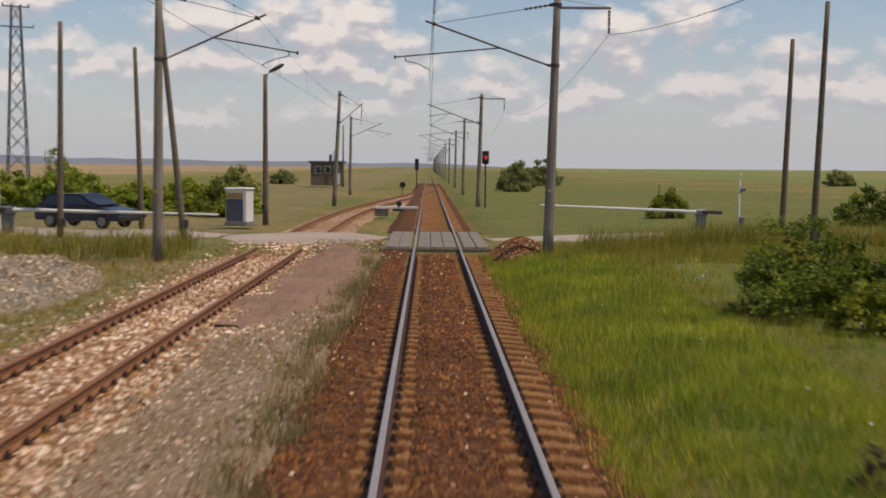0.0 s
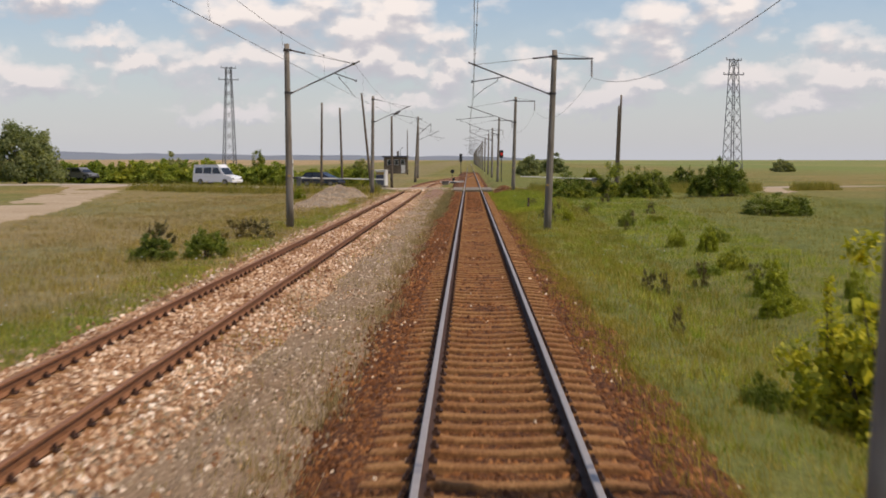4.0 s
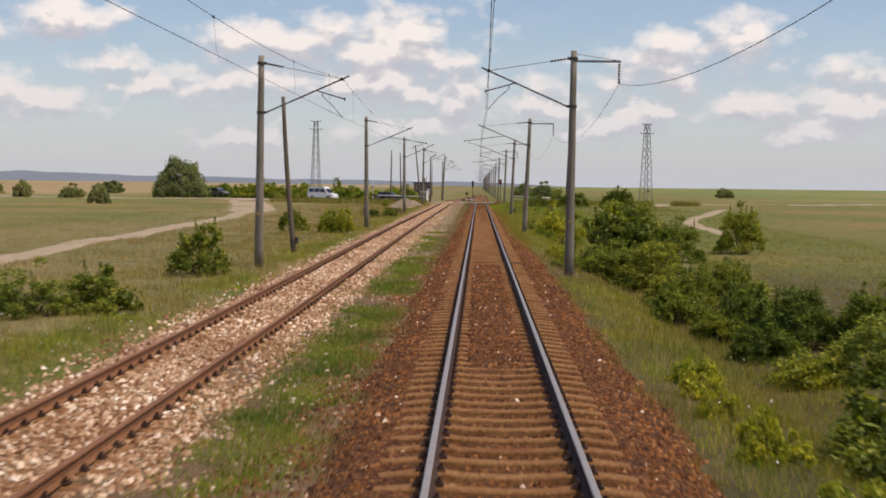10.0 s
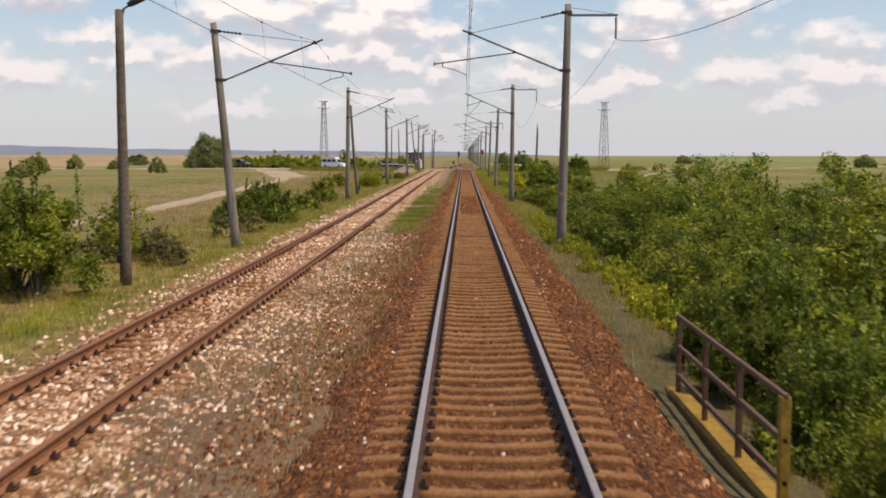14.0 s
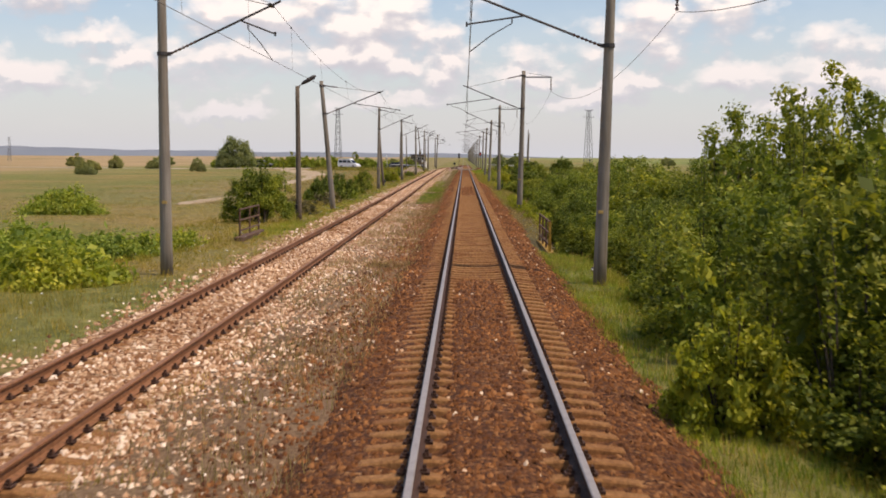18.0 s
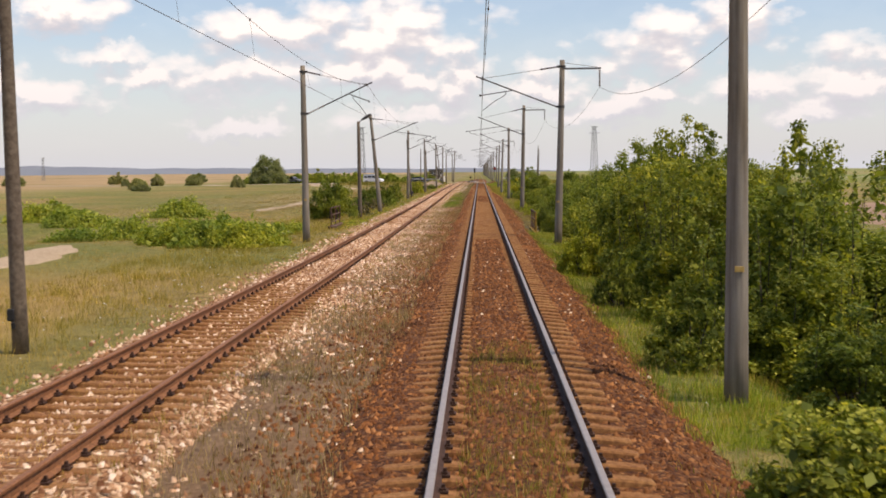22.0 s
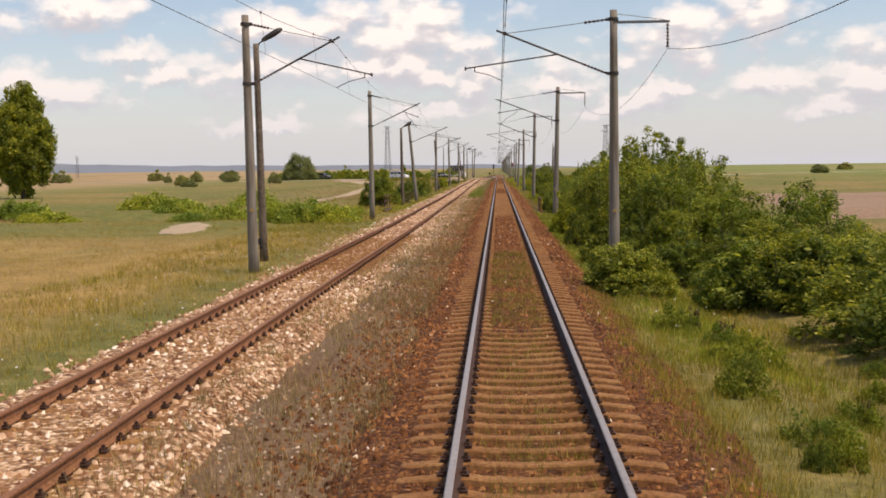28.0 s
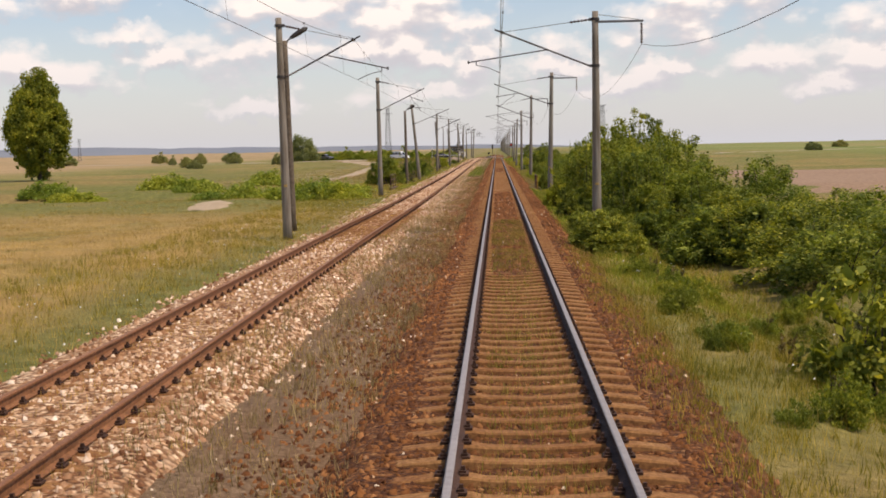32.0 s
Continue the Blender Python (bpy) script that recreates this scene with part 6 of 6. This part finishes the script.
# west of the line
for kind, x, y, w, h in (("yellow", -8.9, -42.9, 0.75, 1.15), ("yellow", -9.9, -42.4, 0.85, 1.1), ("shrub", -12.9, -38.6, 1.0, 1.0), ("weed", -11.5, -1.3, 1.1, 0.95), ("weed", -8.6, 2.8, 1.2, 0.8), ("weed", -9.5, 3.2, 1.1, 0.8), ("shrub", -8.7, -6.4, 0.7, 0.65), ("shrub", -10.2, -7.2, 0.7, 0.6),
                         ("shrub", -9.9, -79.6, 1.0, 1.15), ("shrub", -9.4, -92.0, 0.9, 0.75), ("thicket", -10.9, -92.5, 0.6, 0.36), ("shrub", -12.5, -91.5, 0.9, 0.7), ("shrub", -9.0, -105.2, 1.0, 1.25), ("shrub", -10.2, -103.6, 1.1, 1.3), ("shrub", -10.6, -107.5, 1.0, 1.1), ("weed", -9.0, -112, 1.3, 0.9), ("weed", -9.4, -115.0, 1.3, 0.9),
                         ("weed", -9.6, -124.5, 1.8, 0.85), ("weed", -9.0, -126.8, 1.5, 0.8), ("weed", -10.6, -122.5, 1.8, 0.9), ("weed", -11.6, -125.6, 1.8, 0.8), ("dense", -9.9, -134.6, 0.88, 0.92), ("dense", -10.9, -133.4, 0.8, 0.78), ("thicket", -10.8, -124.6, 0.62, 0.62), ("mound", -11.9, -153, 0.9, 0.9), ("mound", -13.3, -156.3, 1.0, 1.0), ("mound", -10.9, -148.6, 0.7, 0.9),
                         ("mound", -22.7, -125.4, 1.1, 1.1), ("mound", -20.3, -147.8, 1.1, 1.2), ("mound", -17.8, -147.0, 0.9, 1.0), ("mound", -22.8, -149.0, 0.9, 0.9), ("mound", -10.6, -162.8, 0.9, 1.0), ("mound", -12.4, -161.8, 0.9, 1.05), ("mound", -14.3, -160.0, 0.9, 0.9), ("yellow", -13.3, 48.2, 0.5, 0.7), ("mound", -26.5, -138, 1.1, 1.0), ("mound", -31, -131, 1.3, 1.1), ("mound", -33, -150, 1.2, 0.9), ("mound", -38, -142, 1.2, 1.0)):
    plant(kind, x, y, w, h)
plant("tree", -56.5, 108, 1.0, 1.0)
plant("poplar", -62.2, -80.5, 0.86, 1.02)
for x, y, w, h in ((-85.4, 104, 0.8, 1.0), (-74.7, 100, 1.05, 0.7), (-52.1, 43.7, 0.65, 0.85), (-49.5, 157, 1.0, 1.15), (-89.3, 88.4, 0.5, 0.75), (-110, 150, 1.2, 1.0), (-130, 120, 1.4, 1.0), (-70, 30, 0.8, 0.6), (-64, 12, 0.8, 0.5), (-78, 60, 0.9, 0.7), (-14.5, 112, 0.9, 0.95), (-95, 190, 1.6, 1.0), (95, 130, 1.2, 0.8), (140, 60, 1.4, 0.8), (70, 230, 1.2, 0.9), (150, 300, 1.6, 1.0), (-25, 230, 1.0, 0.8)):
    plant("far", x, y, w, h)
# the hedge behind the road
for i in range(30):
    plant("hedge", -13.0 - i * 1.75 + random.uniform(-0.6, 0.6), 98 + i * 0.9 + random.uniform(-2.0, 2.0), random.uniform(0.9, 1.2), random.uniform(0.75, 1.05) * (0.72 if i < 6 else 1.0), "dense green hedge bush behind the road", "hedge bushes")
plant("tall", -27.5, 112, 0.8, 0.95)
plant("shrub", -13.0, 96, 1.5, 1.5, "bright green bush behind the relay cabinet")

# low weeds on the bank and between the tracks
for i in range(44):
    y = random.uniform(-140, -100)
    plant("scrub", 3.3 + random.uniform(-0.3, 0.4) + (0.8 * random.random() if y < -118 else 0.0), y, random.uniform(0.35, 0.75), random.uniform(0.45, 0.85), "", "scrub on the shoulder")
for i in range(58):
    y = random.uniform(-70, 40)
    plant(random.choice(("low", "weed", "weed", "yellow")), random.uniform(3.4, 10), y, random.uniform(0.25, 0.55), random.uniform(0.4, 0.85), "", "weeds in the meadow")
for i in range(58):
    plant(random.choice(("low", "low", "low", "weed")), random.uniform(2.9, 6.8), random.uniform(-240, -210), random.uniform(0.18, 0.42), random.uniform(0.30, 0.62), "", "weeds in the meadow")

# ---- grass ----


def blades(name, x, y, z, h, per, spread, mat, parent, label, thin=0.0045):
    """Tufts of bent blades as one mesh."""
    n = len(x) * per
    x, y, z, h = (np.repeat(a, per) for a in (x, y, z, h))
    x = x + rng.normal(0, spread, n)
    y = y + rng.normal(0, spread, n)
    h = h * rng.uniform(0.45, 1.15, n)
    a = rng.random(n) * 6.283
    dx, dy = np.cos(a), np.sin(a)
    lean = h * rng.uniform(0.1, 0.65, n)
    b = rng.random(n) * 6.283
    w = thin * rng.uniform(0.6, 1.3, n) + 0.008 * h
    p0 = np.stack([x - dx * w, y - dy * w, z - 0.03], -1)
    p1 = np.stack([x + dx * w, y + dy * w, z - 0.03], -1)
    p2 = np.stack([x + np.cos(b) * lean, y + np.sin(b) * lean, z + h], -1)
    v = np.stack([p0, p1, p2], 1).reshape(-1, 3)
    ob = new(name, raw_mesh(name, v, np.arange(3 * n).reshape(n, 3), mat))
    ob.parent = parent
    return tagged(ob, label, "" if parent else "grass", kind="stuff")


def surface(x, y):
    z = land(x, y)
    z = z + 0.10 * ((x > -4.5) & (x < -2.0))
    z = np.maximum(z, np.where(np.abs(x) < 2.9, main_bed(x, y), -9))
    return np.maximum(z, np.where(np.abs(x - siding_x(y)) < 2.65, siding_bed(x, y), -9))


WORN = [((-42, 90), (-32, 48), 3.0), ((-32, 48), (-25.5, 12), 3.0), ((-25.5, 12), (-22.2, -37), 0.9), ((-22.2, -37), (-19.7, -74), 0.9), ((-19.7, -74), (-19.5, -112), 0.9), ((-19.6, -160), (-18.3, -167), 1.3), ((-18.3, -167), (-17.6, -174), 1.3), ((33, 45), (21.8, 6), 1.3), ((21.8, 6), (19.8, -10), 1.3), ((19.8, -10), (19.2, -27), 1.2), ((29, 73), (25.8, 56), 1.4)]


def on_track(x, y):
    hit = np.zeros(len(x), bool)
    for (ax, ay), (bx, by), half in WORN:
        t = np.clip(((x - ax) * (bx - ax) + (y - ay) * (by - ay)) / ((bx - ax) ** 2 + (by - ay) ** 2), 0, 1)
        hit |= np.hypot(x - ax - t * (bx - ax), y - ay - t * (by - ay)) < half
    return hit


def sow(n, x0, x1, y0, y1, dens):
    x, y = rng.uniform(x0, x1, n), rng.uniform(y0, y1, n)
    k = rng.random(n) < np.clip(dens(x, y), 0, 1)
    k &= ~((np.abs(y - road_y(x)) < 4.2) & (np.abs(x) < 90))
    k &= ~on_track(x, y)
    k &= ~((np.abs(y + 147.3) < 3.6) & (x > 2.0) & (x < 3.1))
    return x[k], y[k]


x, y = sow(20000, 2.1, 12, -68, 62, lambda x, y: sstep(y, -68, -40) * (0.45 + 0.5 * wavy(x, y, 3.0, 2.0) + 0.2 * sstep(x, 2.2, 3.2)))
blades("lush_grass", x, y, surface(x, y), np.clip(0.12 + 0.10 * sstep(x, 2.4, 4.5) + 0.06 * wavy(x, y, 1.1), 0.05, 0.4), 9, 0.09, GRASS_LUSH, None, "lush bright green grass on the bank near the crossing")
x, y = sow(30000, 1.95, 6.5, -252, 62, lambda x, y: (0.25 + 0.5 * sstep(x, 2.1, 3.0) + 0.35 * wavy(x, y, 2.5, 1.0)) * (1 - 0.72 * sstep(-y, 58, 72) * (1 - sstep(-y, 150, 156)) * (1 - np.exp(-((y + 95) / 14) ** 2))))
blades("verge_grass", x, y, surface(x, y), np.clip(0.13 + 0.10 * sstep(x, 2.2, 4) + 0.07 * wavy(x, y, 1.3), 0.05, 0.5), 9, 0.07, GRASS_GREEN, None, "green and seeding grass on the east bank")
x, y = sow(12000, 2.0, 14, -252, 62, lambda x, y: 0.30 + 0.6 * wavy(x, y, 4.0, 4.0) - 0.35 * sstep(y, -70, -40) - 0.25 * sstep(-y, 200, 212))
blades("dry_grass", x, y, surface(x, y), rng.uniform(0.16, 0.42, len(x)), 5, 0.08, GRASS_DRY, None, "tall dry grass among the green on the east side")
x, y = sow(26000, 6.0, 26, -110, 66, lambda x, y: 0.6 + 0.4 * wavy(x, y, 3.5, 2.0))
blades("meadow_grass", x, y, land(x, y), rng.uniform(0.10, 0.28, len(x)), 8, 0.14, GRASS_GREEN, None, "green meadow grass east of the line", 0.005)
x, y = sow(26000, -13.5, -6.7, -252, 66, lambda x, y: 0.35 + 0.45 * sstep(-x, 7.0, 8.2) + 0.3 * wavy(x, y, 2.7, 3.0) - 0.2 * sstep(-y, 170, 195) - 0.35 * sstep(y, -115, -95) * sstep(-x, 8.6, 9.6))
blades("verge_grass", x, y, surface(x, y), np.clip(0.14 + 0.10 * sstep(-x, 7.2, 9) + 0.07 * wavy(x, y, 1.5), 0.05, 0.5), 9, 0.08, GRASS_GREEN, None, "green grass on the west verge")
x, y = sow(40000, -26, -7.2, -252, 66, lambda x, y: (0.30 + 0.45 * wavy(x, y, 4.5, 6.0) + 0.5 * sstep(-y, 165, 198)) * (1 - 0.9 * np.exp(-((x + 20 - 0.1 * np.maximum(y, -112) * (y > -50)) / 1.6) ** 2) * (y > -112)))
blades("dry_grass", x, y, surface(x, y), rng.uniform(0.06, 0.22, len(x)), 10, 0.15, GRASS_DRY, None, "ripe straw-coloured grass of the west meadow", 0.004)
x, y = sow(34000, -24, -7.6, -112, 60, lambda x, y: 0.40 + 0.55 * wavy(x, y, 3.2, 8.0) + 0.15 * sstep(-x, 8.5, 10) - 0.9 * (np.abs(x + 22.5) < 1.3) - 0.3 * sstep(-x, 17, 24))
blades("withered_grass", x, y, surface(x, y), rng.uniform(0.12, 0.32, len(x)), 7, 0.11, GRASS_WEED, None, "withered brown grass and weeds of the west meadow")
x, y = sow(5000, 3.2, 24, 58.5, 64.5, lambda x, y: 0.9 + 0 * x)
blades("verge_grass", x, y, land(x, y), rng.uniform(0.25, 0.48, len(x)), 7, 0.10, GRASS_GREEN, None, "tall grass along the country road")
x, y = sow(18000, -34, -8.2, 60, 100, lambda x, y: 1.0 * (y > road_y(x) - 7.5) * (y < road_y(x) - 4.2))
blades("verge_grass", x, y, land(x, y), rng.uniform(0.5, 0.95, len(x)), 7, 0.14, GRASS_GREEN, None, "tall green and seeding grass in front of the country road", 0.008)
x, y = sow(15000, 5.0, 34, 56, 72, lambda x, y: 1.0 * (y > road_y(x) - 7.5) * (y < road_y(x) - 4.2))
blades("verge_grass", x, y, land(x, y), rng.uniform(0.5, 0.95, len(x)), 7, 0.14, GRASS_GREEN, None, "tall grass hiding the road east of the crossing", 0.008)
x, y = sow(9000, 1.38, 5.5, 24, 62, lambda x, y: 0.4 + 0.7 * sstep(x, 1.4, 2.1) + 0.3 * wavy(x, y, 1.5, 4.0))
blades("lush_grass", x, y, surface(x, y), rng.uniform(0.10, 0.30, len(x)), 10, 0.08, GRASS_LUSH, None, "lush bright green grass beside the rails at the crossing", 0.006)
x, y = sow(3500, -2.6, -1.45, 14, 60, lambda x, y: np.exp(-((x + 1.95 + 0.2 * wavy(0 * x, y, 1.5)) / 0.32) ** 2) * (0.5 + 0.7 * wavy(x, y, 1.4, 3.0)))
blades("withered_weeds", x, y, surface(x, y), rng.uniform(0.10, 0.34, len(x)), 9, 0.07, GRASS_WEED, between, "dark dry weeds beside the main ballast")
x, y = sow(7000, 2.3, 6.0, -150, -60, lambda x, y: 0.5 + 0.5 * wavy(x, y, 1.7, 5.0))
blades("withered_weeds", x, y, surface(x, y), rng.uniform(0.08, 0.34, len(x)), 7, 0.10, GRASS_WEED, None, "withered brown stalks on the bank below the ballast")
x, y = sow(26000, -9.8, -7.0, -150, 40, lambda x, y: np.exp(-((x + 8.3 + 0.4 * wavy(0 * x, y, 6.0)) / 0.8) ** 2) * (0.5 + 0.9 * wavy(0.5 * x, y, 7.0, 4.0)))
blades("lush_grass", x, y, surface(x, y), rng.uniform(0.05, 0.18, len(x)), 9, 0.09, GRASS_LUSH, None, "bright green strip of low grass beside the siding", 0.007)
x, y = sow(8000, 2.3, 7.0, -217, -198, lambda x, y: np.exp(-((x - 4.0) / 1.6) ** 2) * (0.7 + 0.6 * wavy(x, y, 2.4, 1.0)))
blades("lush_grass", x, y, surface(x, y), rng.uniform(0.06, 0.20, len(x)), 10, 0.09, GRASS_LUSH, None, "bright green grass below the ballast", 0.006)
x, y = sow(9000, 2.5, 7.0, -114, -78, lambda x, y: 0.55 + 0.5 * wavy(x, y, 2.0, 7.0))
blades("verge_grass", x, y, surface(x, y), rng.uniform(0.06, 0.20, len(x)), 9, 0.11, GRASS_LUSH, None, "short pale green grass on the open bank", 0.005)
x, y = sow(9000, 2.1, 4.6, -202, -151, lambda x, y: 0.6 + 0.5 * wavy(x, y, 2.2, 3.0))
blades("lush_grass", x, y, surface(x, y), rng.uniform(0.05, 0.18, len(x)), 9, 0.10, GRASS_LUSH, None, "fresh green grass between the ballast and the thicket", 0.006)
# grass creeping up to the ends of the sleepers
x, y = sow(6500, 2.2, 7.5, -250, -207, lambda x, y: 0.35 + 0.7 * wavy(x, y, 1.6, 2.0))
blades("verge_grass", x, y, surface(x, y), rng.uniform(0.10, 0.28, len(x)), 9, 0.08, GRASS_GREEN, None, "green weedy grass on the south-east bank")
x, y = sow(16000, 1.42, 2.8, -250, 60, lambda x, y: (sstep(y, -66, -45) + sstep(-y, 203, 212)) * (0.35 + 0.65 * sstep(x, 1.45, 1.9) + 0.55 * wavy(x, y, 1.4, 3.0)))
blades("verge_grass", x, y, surface(x, y), rng.uniform(0.06, 0.20, len(x)), 9, 0.07, GRASS_GREEN, None, "short grass creeping over the ballast shoulder")
x, y = sow(9000, -2.7, -1.6, -70, 60, lambda x, y: np.exp(-((x + 2.15) / 0.3) ** 2) * (0.35 + 0.8 * wavy(x, y, 1.8, 5.0)))
blades("withered_weeds", x, y, surface(x, y), rng.uniform(0.08, 0.28, len(x)), 8, 0.07, GRASS_WEED, between, "brown weeds along the edge of the main ballast")
x, y = sow(22000, -36, -13, -252, 66, lambda x, y: 0.45 + 0.5 * wavy(x, y, 6.0, 1.5) - 0.7 * sstep(-y, 165, 198))
blades("meadow_grass", x, y, land(x, y), rng.uniform(0.10, 0.28, len(x)), 7, 0.14, GRASS_GREEN, None, "green meadow grass west of the line", 0.005)
x, y = sow(16000, -4.4, -2.1, -252, 64, lambda x, y: (0.16 + 0.55 * wavy(x, y, 2.2, 7.0)) * np.where(y > -108, 1.0 - 0.75 * sstep(y, -50, -30), 0.35))
blades("track_weeds", x, y, surface(x, y), rng.uniform(0.05, 0.20, len(x)), 9, 0.07, GRASS_GREEN, between, "green weeds between the two tracks")
x, y = sow(22000, -3.7, -2.0, -114, -40, lambda x, y: np.exp(-((x + 2.85 + 0.35 * wavy(0 * x, y, 1.3)) / 0.62) ** 2) * (0.40 + 0.35 * sstep(-y, 68, 80) + 1.0 * wavy(x * 0.6, y, 4.0, 7.0)))
blades("track_weeds", x, y, surface(x, y), rng.uniform(0.03, 0.12, len(x)), 12, 0.08, GRASS_LUSH, between, "bright green low weeds beside the ballast shoulder", 0.007)
x, y = sow(36000, -4.2, -1.7, -252, 64, lambda x, y: np.where(y < -190, 0.55, np.where(y < -104, 0.28, 0.10)) + np.where(y > -30, 0.26, 0.45) * wavy(x, y, 2.8, 2.0))
blades("withered_weeds", x, y, surface(x, y), rng.uniform(0.07, 0.26, len(x)), 6, 0.06, GRASS_WEED, between, "withered brown weeds between the two tracks")
x, y = sow(7600, -0.5, 0.6, -246, -196, lambda x, y: 0.45 + 0.6 * wavy(x, y, 1.2, 3.0))
blades("track_weeds", x, y, surface(x, y), rng.uniform(0.05, 0.17, len(x)), 5, 0.05, GRASS_GREEN, main_bed_ob, "sparse green weeds growing between the rails", 0.004)
x, y = sow(15000, -6.3, -4.3, -252, 60, lambda x, y: np.where(y < -185, 0.75, 0.02) + np.where(y < -185, 0.5, 0.25) * wavy(x, y, 2.0, 5.0))
blades("track_weeds", x, y, surface(x, y), rng.uniform(0.04, 0.14, len(x)), 5, 0.06, GRASS_DRY, siding_bed_ob, "dry weeds growing in the siding", 0.004)
x, y = sow(2600, 2.6, 9.0, -250, 60, lambda x, y: 0.1 + 0.8 * wavy(x, y, 3.0, 9.0))
fx = np.concatenate([x, rng.uniform(-11, -7.2, 900)])
fy = np.concatenate([y, rng.uniform(-250, 40, 900)])
flowers = stones("wild_flowers", fx, fy, surface(fx, fy) + rng.uniform(0.15, 0.32, len(fx)), rng.uniform(0.010, 0.022, len(fx)), FLOWER, None, "scattered small white wild flowers")
flowers["category"] = "flowers"

# ---- far hills ----
hx = np.linspace(-4200, 1500, 220)
ridge = 30 + 9 * wavy(hx, 0 * hx, 420.0, 1.0) + 4 * wavy(hx, 0 * hx, 120.0, 2.0)
ridge = ridge * (0.62 + 0.38 * sstep(-hx, 300, 1800)) * (1 - sstep(hx, -150, 420)) - 1
rows_ = [(4000, -3 + 0 * ridge), (4060, ridge * 0.5), (4150, ridge * 0.85), (4300, ridge), (4700, -5 + 0 * ridge)]
hv = np.concatenate([np.stack([hx, np.full_like(hx, yy), zz], -1) for yy, zz in rows_])
hi = np.concatenate([np.arange(219) + 220 * r_ for r_ in range(4)])
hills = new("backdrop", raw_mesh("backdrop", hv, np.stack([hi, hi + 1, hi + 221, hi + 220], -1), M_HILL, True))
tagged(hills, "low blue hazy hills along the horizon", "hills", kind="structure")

# ---- the sleepers ----
random.seed(9)
lay_sleepers(main_line, lambda y: (0.0, 0.0), -270, 200, -242, -70)
lay_sleepers(siding, lambda y: (float(siding_x(y)), float(siding_z(y))), -270, 120, -240, -80)
